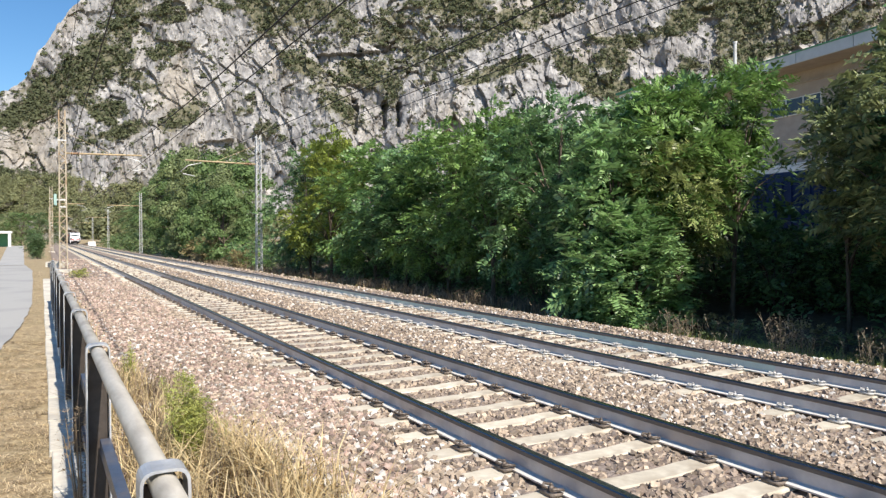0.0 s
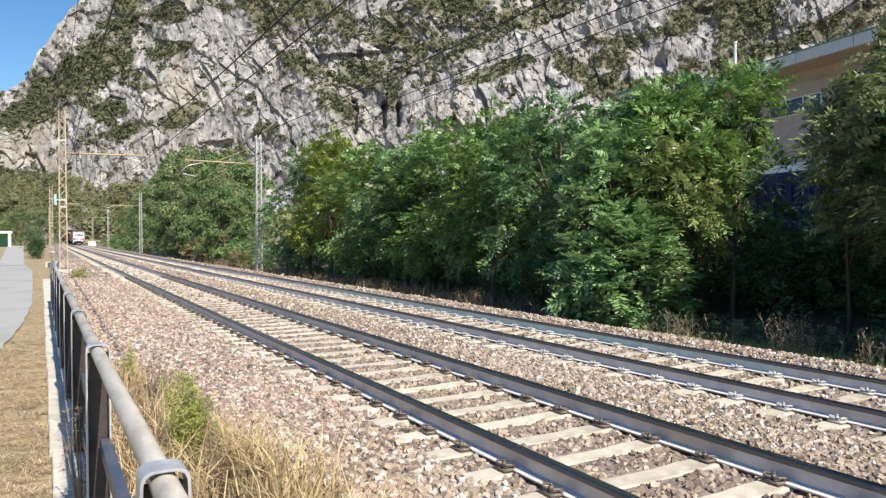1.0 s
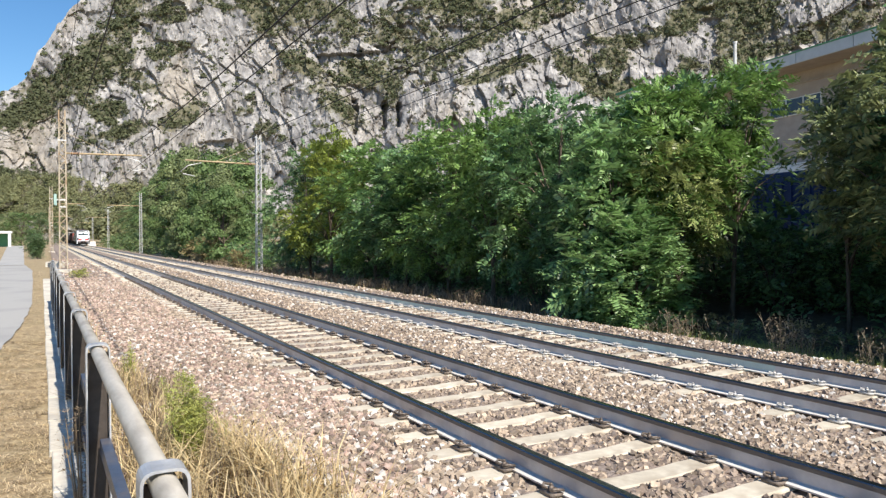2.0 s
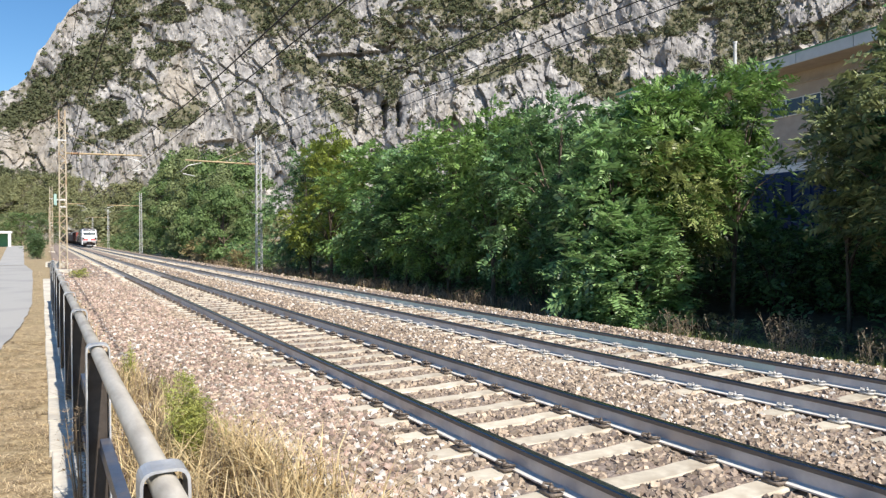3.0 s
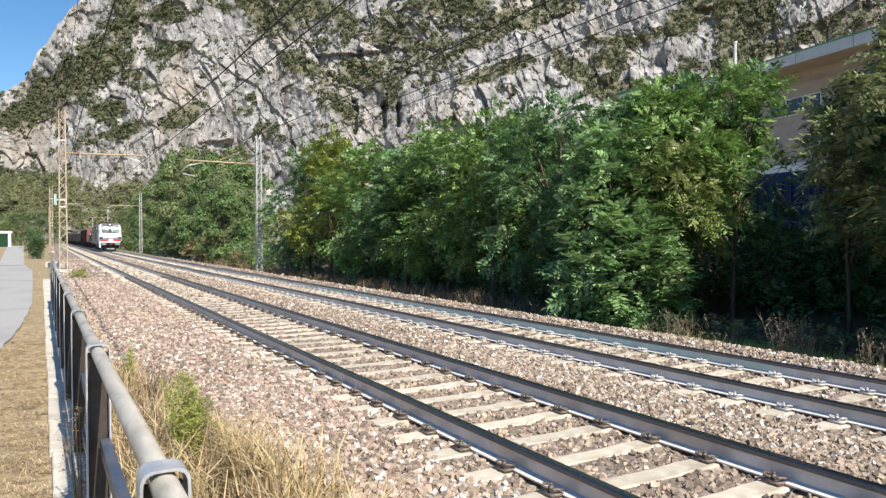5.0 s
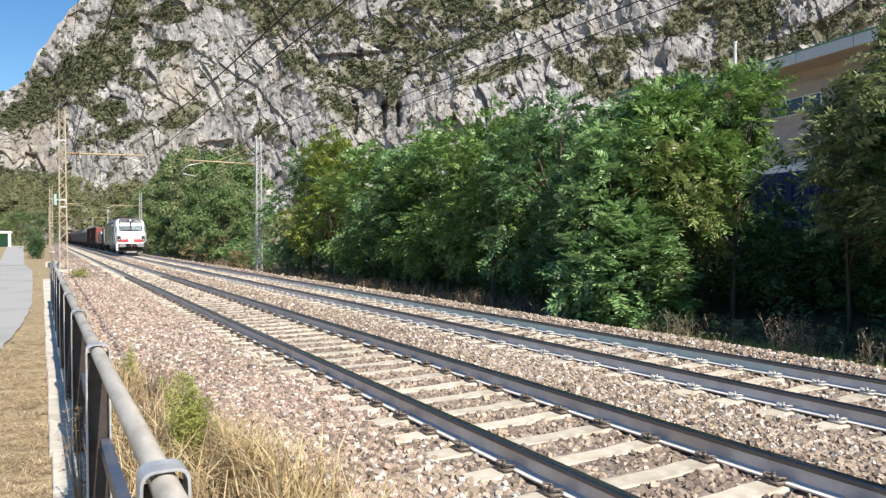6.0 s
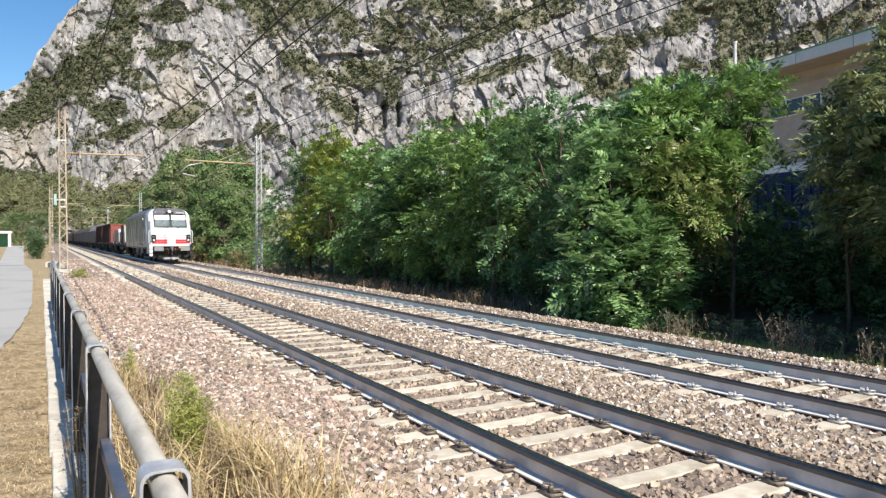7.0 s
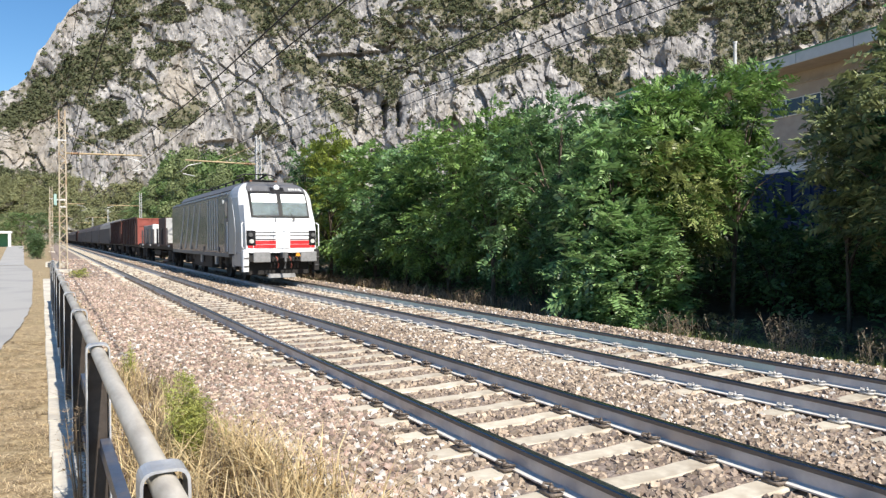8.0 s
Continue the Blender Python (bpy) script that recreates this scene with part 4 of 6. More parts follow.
def flat_wagon(length):
    Wg = thing("freight_wagon", "low flat wagon with pale end panels and red stakes", "wagon", "freight wagons")
    wheels = wagon_frame(Wg, length)
    part("deck", Geo().box(-1.4, 0.55, 1.2, 1.4, length - 0.55, 1.30), M["wagon_brown"], Wg, "brown deck")
    part("cabin", Geo().box(-1.38, 3.3, 1.3, 1.2, 6.3, 2.95), M["wagon_brown"], Wg, "brown load cabin", bevel=0.02)
    part("cabin_front", Geo().box(-1.34, 3.22, 1.36, 1.16, 3.3, 2.92), M["load_white"], Wg, "white front panel", bevel=0.02)
    for k in range(7):
        for s in (-1, 1):
            part("stake", Geo().box(s * 1.36, 2.4 + 2.1 * k, 1.3, s * 1.46, 2.55 + 2.1 * k, 2.3), M["wagon_dark"], Wg)
    part("load_block", Geo().box(-1.3, 10.4, 1.3, -0.8, 15.3, 2.62), M["wagon_grey"], Wg, "grey covered load block", bevel=0.05)
    part("load_sheet", Geo().box(-1.28, 10.2, 1.3, -0.78, 10.4, 2.66), M["load_white"], Wg, "white load sheet", bevel=0.05)
    for k in range(4):
        part("deck_lug", Geo().box(-1.44, 1.4 + 4.4 * k, 1.16, -1.40, 1.9 + 4.4 * k, 1.28), M["load_white"], Wg)
    return Wg, wheels


TRAIN = []                                       # (thing, offset behind the front, wheelsets, wheel radius)
loco, loco_wheels = locomotive()
TRAIN.append((loco, 0.0, loco_wheels, 0.62))
back = 17.4
wg, wh = flat_wagon(18.2)
TRAIN.append((wg, back, wh, 0.46))
back += 18.2
wg, wh = open_wagon(14.0, M["wagon_brown"], "rusty brown high-sided open freight wagon with red end")
TRAIN.append((wg, back, wh, 0.46))
open_proto = wg
back += 14.0
TRAIN.append((copy_thing(wg, Matrix()), back, (), 0.46))
back += 14.0
wg, wh = covered_wagon(20.0, M["wagon_dark"], M["wagon_grey"], "covered freight wagon with grey rounded hood")
TRAIN.append((wg, back, (), 0.46))
back += 20.0
wg, wh = covered_wagon(20.0, M["wagon_dark"], M["wagon_dark"], "covered freight wagon with dark rounded hood")
dark_proto = wg
TRAIN.append((wg, back, (), 0.46))
back += 20.0
for k in range(17):
    TRAIN.append((copy_thing(open_proto if k % 5 == 3 else dark_proto, Matrix()), back, (), 0.46))
    back += 14.0 if k % 5 == 3 else 20.0


def front_y(t):
    """Where the front of the train stands at t seconds."""
    return 26.0 + 27.4 * (8 - t) + 0.19 * (8 - t) ** 2


def motions():
    tx, tz = TRACKS[1]
    for ob, behind, wheels, r in TRAIN:
        walk(ob, [(t, pose(tx, front_y(t) + behind, tz)) for t in (0, 1, 2, 3, 4, 5, 6, 7, 8)])
        for w in wheels:
            y0 = w.matrix_basis.translation.y
            walk(w, [(i / 30, pose(0, y0, r, math.degrees((front_y(0) - front_y(i / 30)) / 0.66))) for i in range(241)])


# ---------------------------------------------------------------- foliage
def unit(a):
    return a / np.maximum(np.linalg.norm(a, axis=-1, keepdims=True), 1e-9)


def fronds(rng, P, D, L, pairs=6, fat=0.34, droop=0.35):
    """Feathered leaves: pairs of pointed leaflets along a drooping stem."""
    n = len(P)
    up = np.array([0, 0, 1.0]) + rng.normal(0, 0.35, (n, 3))
    S = unit(np.cross(D, up))
    N = np.cross(S, D)
    V = []
    for j in range(pairs + 1):
        t = (j + 1.2) / (pairs + 1.2)
        base = P + D * (L * t)[:, None] + np.array([0, 0, -1.0]) * (droop * L * t * t)[:, None]
        for s in ((-1, 1) if j < pairs else (0,)):
            ld = unit(S * s * 0.95 + D * (0.42 if s else 1.0) - N * 0.22 + rng.normal(0, 0.16, (n, 3)))
            l = (L * (0.46 - 0.30 * abs(t - 0.45)))[:, None] * rng.uniform(0.85, 1.15, (n, 1))
            wd = unit(np.cross(ld, N + rng.normal(0, 0.25, (n, 3)))) * l * fat * 0.5
            V.append(np.stack([base, base + ld * l * 0.42 + wd, base + ld * l, base + ld * l * 0.42 - wd], 1))
    V = np.concatenate(V, 0)
    return V.reshape(-1, 3), np.arange(len(V) * 4).reshape(-1, 4)


def sphere_dirs(rng, n):
    return unit(rng.normal(size=(n, 3)))


def crown_points(rng, h, w, clumps, each, low, rad, flat=0.45):
    """Points and directions of leaves, in clumps on the outside of an uneven crown."""
    C, R = [], []
    for k in range(clumps):
        z = low + (1 - low) * (k + rng.random()) / clumps
        shape = math.sin(math.pi * min(1, 0.12 + 0.86 * (z - low) / (1 - low)) ** 0.8) ** 0.6
        a = rng.uniform(0, math.tau)
        rr = w / 2 * shape * rng.uniform(0.5, 1.08)
        C.append((rr * math.cos(a), rr * math.sin(a), z * h))
        R.append(rad * rng.uniform(0.7, 1.3))
    C, R = np.array(C), np.array(R)
    c = np.repeat(C, each, 0)
    d = sphere_dirs(rng, len(c))
    out = unit(c - np.array([0, 0, 0.45 * h]))
    P = c + d * (np.repeat(R, each) * rng.uniform(0.35, 1.0, len(c)))[:, None] * np.array([1, 1, 0.8])
    D = unit(d * 0.8 + out * 0.6 + np.array([0, 0, 0.12]) + rng.normal(0, 0.3, (len(c), 3)))
    D[:, 2] *= flat
    return C, P, unit(D)


def leaf_clumps(rng, C, R, each, leaf):
    """Loose bushes: many small leaf tufts round each centre."""
    n = len(C) * each
    c, r = np.repeat(C, each, 0), np.repeat(R, each)
    d = sphere_dirs(rng, n)
    d[:, 2] = np.abs(d[:, 2]) * 1.15 - 0.15
    P = c + d * (r * rng.uniform(0.45, 1.0, n))[:, None]
    a = unit(np.cross(d, rng.normal(size=(n, 3))))
    b = unit(np.cross(d + rng.normal(0, 0.5, (n, 3)), a))
    s = (leaf * (0.6 + 0.8 * rng.random(n)) * r)[:, None]
    V = np.stack([P - a * s, P - b * s * 0.8, P + a * s * 1.1, P + b * s * 0.9], 1)
    return V.reshape(-1, 3), np.arange(4 * n).reshape(-1, 4)


def tree_proto(seed, h, w, clumps, each, low, leaf=0.42, pairs=6, rad=0.6, fat=0.34, flat=0.45):
    """A broadleaf with a tapered trunk, limbs to its clumps and feathered leaves."""
    rng = np.random.default_rng(seed)
    T = thing("tree", "broadleaf tree with feathered green leaves beside the railway", "tree", "trees along the line")
    C, P, D = crown_points(rng, h, w, clumps, each, low, rad, flat)
    g = Geo()
    lean = rng.normal(0, 0.4, 2)
    trunk = [(lean[0] * t * t, lean[1] * t * t, h * 0.9 * t - 0.3 * (t == 0)) for t in (0, 0.15, 0.35, 0.6, 0.85, 1)]
    g.tube(trunk, [0.10 * h / 6, 0.08 * h / 6, 0.065 * h / 6, 0.05 * h / 6, 0.03, 0.012], 8)
    for c in C[:: max(1, len(C) // 14)]:
        z0 = max(0.25, c[2] * rng.uniform(0.45, 0.7))
        t = z0 / (h * 0.9)
        a = Vector((lean[0] * t * t, lean[1] * t * t, z0))
        b = Vector(c)
        mid = a.lerp(b, 0.5) + Vector((0, 0, 0.12 * (b - a).length))
        g.tube([a, mid, b], [0.045 * h / 6, 0.028 * h / 6, 0.008], 5, False)
    part("trunk", g, M["bark"], T, "grey-brown trunk with limbs", smooth=True)
    L = leaf * rng.uniform(0.65, 1.25, len(P))
    if pairs:
        np_mesh("crown", *fronds(rng, P, D, L, pairs, fat), LEAF[0], T)
    else:                                          # seen from far off: tufts on dense clumps
        np_mesh("crown", *leaf_clumps(rng, C, rad * rng.uniform(0.6, 1.35, len(C)), each, leaf), LEAF[0], T)
    return T


def place_tree(proto, x, y, z, scale, turn, leaf, label=""):
    t = copy_thing(proto, pose(x, y, z, 0, 0, turn) @ Matrix.Diagonal((scale[0], scale[0], scale[1], 1)))
    for c in t.children:
        if c.name.startswith("crown"):
            c.material_slots[0].link = "OBJECT"
            c.material_slots[0].material = leaf
    if label:
        tagged(t, label)
    return t


PROTOS = [tree_proto(11, 6.0, 4.7, 36, 38, 0.23, 0.50, 6, 0.76, 0.38, 0.6), tree_proto(12, 6.0, 4.3, 34, 38, 0.26, 0.50, 6, 0.74, 0.38, 0.6), tree_proto(13, 6.0, 5.0, 38, 36, 0.22, 0.48, 6, 0.78, 0.38, 0.6), tree_proto(14, 6.0, 4.5, 33, 38, 0.28, 0.54, 6, 0.76, 0.38, 0.6)]
LIGHT = [tree_proto(16, 6.0, 4.6, 50, 13, 0.06, 0.62, 4, 0.62), tree_proto(17, 6.0, 4.4, 48, 13, 0.10, 0.62, 4, 0.6)]
HIGH = [tree_proto(18, 6.0, 4.4, 40, 26, 0.44, 0.54, 6, 0.66), tree_proto(19, 6.0, 4.2, 34, 26, 0.58, 0.54, 6, 0.6)]
FARP = [tree_proto(21, 6.0, 4.2, 60, 330, 0.08, 0.09, 0, 0.66), tree_proto(22, 6.0, 4.0, 58, 330, 0.10, 0.09, 0, 0.68)]
YOUNG = tree_proto(15, 4.5, 2.1, 56, 15, 0.04, 0.52, 7, 0.40, 0.36, 0.9)
for k, p_ in enumerate(PROTOS):                # the prototypes stand in the row as well
    p_.matrix_basis = pose(*((16.2, 29.5), (16.4, 23.0), (16.4, 36.5), (12.3, -9.0))[k], -0.5, 0, 0, 40 * k) @ Matrix.Diagonal((1, 1, 1.02, 1))
LIGHT[0].matrix_basis, LIGHT[1].matrix_basis = pose(19, 31, -0.2), pose(19.5, 24, -0.2)
FARP[0].matrix_basis, FARP[1].matrix_basis = pose(17.5, 46, -0.5), pose(18, 54, -0.5)
HIGH[0].matrix_basis, HIGH[1].matrix_basis = pose(14.2, -7, -0.5), pose(15.5, -12, -0.5)
next(c for c in YOUNG.children if c.name.startswith("crown")).data.materials[0] = LEAF[4]
YOUNG.matrix_basis = pose(11.45, 12.7, -0.62, 0, 0, 30)
tagged(YOUNG, "young tree with long feathered leaves lit by the sun")
# (x, y, width scale, height scale, turn, leaf)
# The tree at y 39.8 takes the dark leaf for deep shade there.
ROW = [(13.4, 31, 0.95, 0.98, 10, 0), (12.9, 35.5, 0.95, 1.16, 80, 2), (13.2, 39.8, 0.9, 1.116, 200, 1), (13.1, 27, 0.9, 0.88, 150, 1), (13.1, 23.4, 0.9, 0.96, 310, 0), (12.9, 20, 0.85, 0.985, 45, 0), (12.9, 16.8, 0.8, 0.94, 260, 1), (13.2, 14.2, 0.75, 0.87, 120, 1), (16.5, 21, 0.9, 0.972, 270, 1), (16.8, 26.5, 0.95, 1.08, 330, 1), (16.5, 34, 1, 1.125, 215, 1), (15.5, 17.6, 0.8, 0.95, 300, 0), (13, 0.2, 1, 0.855, 140, 1), (12.4, -4, 1, 0.9, 15, 0), (14.6, -1.5, 1.1, 0.9, 75, 1), (11.9, -1.6, 0.8, 0.81, 200, 1)]
# The trees at y 2.0 to 4.2 are out of view, added for shade.
HIGH_ROW = [(13.0, 12.5, 0.74, 0.93, 20, 0, 0), (14.2, 11.6, 0.74, 0.97, 190, 0, 1), (14.6, 13.6, 0.7, 0.99, 90, 1, 0), (12.75, 6.5, 0.72, 0.88, 230, 3, 0), (12.9, 4.2, 0.8, 0.98, 70, 1, 0), (13.9, 6.0, 0.85, 0.84, 310, 1, 0), (12.9, 2.0, 0.9, 1.06, 150, 1, 0), (14.4, 3.2, 1.0, 0.92, 40, 1, 0), (14.9, 7.4, 0.8, 1.0, 100, 3, 0), (14.1, 8.7, 0.55, 0.80, 15, 3, 1)]
for k, (x, y, sw, sh, turn, leaf) in enumerate(ROW):
    place_tree(LIGHT[k % 2] if y < 1 or x > 15 else PROTOS[k % 4], x, y, -0.6, (sw, sh), turn, LEAF[leaf], ("broadleaf tree with mid-green feathered leaves in a dense row", "broadleaf tree with dark green feathered leaves in a dense row", "broadleaf tree with yellow-green feathered leaves in a dense row", "broadleaf tree with olive autumn-tinged leaves in a dense row")[leaf])
for x, y, sw, sh, turn, leaf, kind_ in HIGH_ROW:
    place_tree(HIGH[kind_], x, y, -0.6, (sw, sh), turn, LEAF[leaf], "tree with a high leafy crown over dark shade")
place_tree(YOUNG, 11.35, 11.75, -0.62, (0.85, 0.56), 200, LEAF[4], "low sapling with long feathered leaves in the sun")
place_tree(HIGH[0], 12.5, 11.7, -0.6, (0.50, 0.68), 140, LEAF[5], "small yellow-green leafed tree in front of dark shade")
# Out of view; added so that their shade falls on the undergrowth.
for k, (x, y) in enumerate(((16.5, 6.0), (18.4, 6.4), (17.5, 2.6), (20.2, 6.8), (15.4, -1.0))):
    place_tree(LIGHT[k % 2], x, y, -0.4, (1.05, 1.45), 70 * k, LEAF[1], "unseen tall dark broadleaf tree added beyond the end of the row")
# Added mostly out of view, to darken the yard and its container.
for k, (x, y, sw, sh) in enumerate(((17.4, 8.4, 0.9, 0.85), (19.8, 9.4, 1.0, 0.95), (25.6, 11.6, 1.3, 1.9), (22.8, 10.2, 1.0, 1.2))):
    place_tree(PROTOS[k], x, y, -0.4, (sw, sh), 50 * k, LEAF[1], "tall dark broadleaf tree added to shade the yard")
FAR_ROW = [(12.6, 60, 1.0, 1.0, 0, 0), (13.6, 66, 1.1, 1.32, 60, 0), (14.5, 74, 1.4, 1.65, 130, 1), (13.2, 80, 1.2, 1.65, 220, 2), (14.6, 88, 1.5, 1.98, 300, 0), (14.0, 97, 1.4, 2.0, 20, 0), (16.0, 70, 1.6, 1.5, 90, 0),
           (15.0, 112, 1.5, 1.9, 160, 1), (16.5, 128, 1.7, 1.9, 250, 0), (17.0, 146, 1.8, 1.8, 30, 1), (18.5, 168, 2.0, 1.8, 100, 0), (20.0, 192, 2.2, 1.8, 180, 1), (24, 220, 2.6, 1.8, 260, 0), (20, 90, 1.8, 2.1, 200, 1), (22, 110, 2.0, 2.1, 310, 1)]
for k, (x, y, sw, sh, turn, leaf) in enumerate(FAR_ROW):
    place_tree(FARP[k % 2] if k < 9 else LIGHT[k % 2], x, y, -0.6, (sw, sh), turn, LEAF_FAR[(leaf, 2, 0)[k % 3]], "tall broadleaf tree farther along the railway line")


# ---------------------------------------------------------------- grasses and weeds
def blades(rng, P, H, width, bend, lean=0.35):
    """Grass blades: two bent quads each, from a point on the ground."""
    n = len(P)
    d = unit(np.concatenate([rng.normal(size=(n, 2)), np.zeros((n, 1))], 1))
    s = np.stack([-d[:, 1], d[:, 0], np.zeros(n)], 1) * width * (0.6 + 0.8 * rng.random((n, 1)))
    H = H[:, None]
    tilt = lean * rng.random((n, 1))
    m = P + d * H * tilt * 0.5 + np.array([0, 0, 0.55]) * H
    t = P + d * H * (tilt + bend * rng.random((n, 1))) + np.array([0, 0, 1.0]) * H * (1 - 0.3 * bend)
    V = np.stack([P - s, P + s, m + s * 0.8, m - s * 0.8, t + s * 0.15, t - s * 0.15], 1).reshape(-1, 3)
    i = 6 * np.arange(n)
    return V, np.concatenate([np.stack([i, i + 1, i + 2, i + 3], 1), np.stack([i + 3, i + 2, i + 4, i + 5], 1)])


def seeded(rng, n, x0, x1, y0, y1, z):
    return np.stack([rng.uniform(x0, x1, n), rng.uniform(y0, y1, n), np.full(n, z)], 1)


rng = np.random.default_rng(21)
P = np.concatenate([seeded(rng, 5200, 0.36, 1.45, 2.6, 5.6, -0.19), seeded(rng, 4200, 0.32, 1.0, 5.0, 9.5, -0.17), seeded(rng, 1800, 0.26, 0.7, 9.0, 22.0, -0.12), seeded(rng, 1500, 1.2, 1.75, 3.4, 5.2, -0.2)])
keep = np.array([noise.noise(Vector((p[0] * 2.2, p[1] * 1.6, 0))) > 0.02 for p in P])
P = P[keep]
tagged(np_mesh("dry_grass", *blades(rng, P, (0.10 + 0.46 * rng.random(len(P)) ** 1.5) * np.interp(P[:, 1], [1.6, 4, 6, 9, 22], [1.0, 1.2, 1.15, 0.9, 0.5]), 0.0050, 0.75, 0.6), M["straw"]), "tall straw-coloured dry grass along the railing", "dry grass", kind="stuff")
P = seeded(rng, 1500, 0.36, 1.3, 3.2, 9.0, -0.19)
tagged(np_mesh("dry_weeds", *blades(rng, P, rng.uniform(0.2, 0.5, len(P)), 0.004, 0.3), M["dry_stalk"]), "brown withered weeds beside the ballast", "dry weeds", kind="stuff")
# mown verge between the path and the kerb
P = np.concatenate([seeded(rng, 62000, -1.7, 0.06, 3.6, 13.0, 0.0), seeded(rng, 14000, -1.0, 0.04, 13.0, 40.0, 0.0)])
P = P[np.array([noise.noise(Vector((p[0] * 3.2, p[1] * 6.0, 1.5))) + 0.5 * noise.noise(Vector((p[0] * 9, p[1] * 14, 2.5))) > -0.16 for p in P])]
P = P[[(p[0] > path_edge(p[1]) + 0.02 + 0.05 * math.sin(9 * p[1])) and p[0] < fence_x(p[1]) - 0.2 for p in P]]
half = rng.random(len(P)) < 0.30
tagged(np_mesh("brown_verge", *blades(rng, P[half], rng.uniform(0.012, 0.040, half.sum()), 0.0022, 3.0, 3.2), M["dry_stalk"]), "brown mown stubble on the verge", "grass", kind="stuff")
P = P[~half]
tagged(np_mesh("mown_verge", *blades(rng, P, rng.uniform(0.010, 0.040, len(P)), 0.0022, 3.6, 3.6), M["verge_straw"]), "short mown straw-coloured verge", "grass", kind="stuff")


def weed(x, y, z, h, w, n, label, m, leaf=0.05):
    rng = np.random.default_rng(int(x * 100 + y * 10))
    T = thing("weed", label, "weed", "weeds by the track", at=pose(x, y, z))
    g = Geo()
    tips = []
    for k in range(9):
        a, r = rng.uniform(0, math.tau), w * rng.uniform(0.1, 0.5)
        tip = (r * math.cos(a), r * math.sin(a), h * rng.uniform(0.7, 1.0))
        g.tube([(0.03 * math.cos(a), 0.03 * math.sin(a), -0.03), (tip[0] * 0.6, tip[1] * 0.6, tip[2] * 0.5), tip], [0.006, 0.004, 0.002], 5, False)
        tips.append(tip)
    tagged(part("stem", g, m, T, smooth=True), kind="stuff")
    tips = np.array(tips)
    t = rng.uniform(0.25, 1.0, n)
    tip = tips[rng.integers(0, len(tips), n)]
    P = tip * np.stack([t * 0.6 + 0.4 * t * t, t * 0.6 + 0.4 * t * t, t], 1) + rng.normal(0, 0.02, (n, 3))
    D = unit(rng.normal(size=(n, 3)) + np.array([0, 0, 0.5]))
    np_mesh("foliage", *fronds(rng, P, D, leaf * rng.uniform(0.6, 1.3, n), 3, 0.3), m, T)
    return T


weed(0.86, 5.30, -0.19, 0.82, 0.34, 2000, "bright green bushy weed beside the ballast", M["weed"], 0.055)
weed(0.80, 8.9, -0.19, 0.55, 0.18, 260, "slender green weed in dry grass", M["weed"])
weed(1.22, 5.9, -0.2, 0.40, 0.22, 70, "thin green weed among the stones", M["weed"])
weed(0.16, 4.5, 0.03, 0.62, 0.3, 160, "brown withered weed by the railing", M["dry_stalk"])
weed(1.25, 37.0, -0.2, 0.30, 0.8, 110, "low green weed on the ballast edge", M["weed"], 0.25)


def dead_bush(x, y, z, h, w, stems, m):
    """Withered weeds: leaning stalks with side twigs and seed heads."""
    rng = np.random.default_rng(int(x * 97 + y * 131))
    T = thing("withered_weed", "grey-brown withered branching weed at the foot of the bank", "weed", "withered weeds", at=pose(x, y, z))
    stalk, twig, H = Geo(), Geo(), []
    for k in range(stems):
        a, r = rng.uniform(0, math.tau), w * rng.uniform(0.05, 0.5)
        tip = Vector((r * math.cos(a), r * math.sin(a), h * rng.uniform(0.55, 1.0)))
        base = Vector((tip.x * 0.25, tip.y * 0.25, -0.04))
        knee = base.lerp(tip, 0.55) + Vector((rng.normal(0, 0.03), rng.normal(0, 0.03), 0.05))
        stalk.tube([base, knee, tip], [0.004, 0.003, 0.0015], 4, False)
        for j in range(6):
            p = base.lerp(tip, rng.uniform(0.35, 0.95))
            b = rng.uniform(0, math.tau)
            q = p + Vector((math.cos(b), math.sin(b), rng.uniform(0.5, 1.6))) * h * rng.uniform(0.06, 0.13)
            twig.tube([p, q], [0.003, 0.0015], 3, False)
            H.append(q)
    tagged(part("stalk", stalk, m, T), kind="stuff")
    tagged(part("twig", twig, m, T), kind="stuff")
    H = np.array([tuple(q) for q in H])
    tagged(np_mesh("seed_head", *leaf_clumps(rng, H + rng.normal(0, 0.015, H.shape), np.full(len(H), 0.022), 2, 0.5), m, T), kind="stuff")
    return T


for x, y, h, w, n_ in ((10.45, 10.6, 0.75, 0.5, 16), (10.4, 10.0, 1.05, 0.7, 26), (10.5, 9.5, 0.9, 0.6, 20), (10.6, 8.7, 0.6, 0.6, 12), (10.5, 7.6, 1.15, 0.6, 26), (10.55, 7.25, 1.05, 0.6, 24), (10.6, 6.5, 0.7, 0.5, 12), (10.5, 6.05, 1.1, 0.5, 20), (10.5, 5.6, 0.9, 0.5, 16), (10.8, 11.4, 0.6, 0.5, 12), (11.0, 9.2, 0.8, 0.8, 16)):
    dead_bush(x, y, -0.58, 0.82 * h, 1.2 * w, int(n_ * 0.55), M["stalk_grey"])
P = np.concatenate([seeded(rng, 6500, 10.0, 11.6, 3.5, 14.0, -0.6), seeded(rng, 1500, 10.2, 11.4, 14.0, 40.0, -0.6)])
tagged(np_mesh("bank_grass", *blades(rng, P, rng.uniform(0.12, 0.42, len(P)), 0.006, 0.5), M["weed"]), "patchy green grass at the foot of the bank", "grass", kind="stuff")
P = seeded(rng, 3200, 10.05, 10.75, 3.5, 9.5, -0.55)
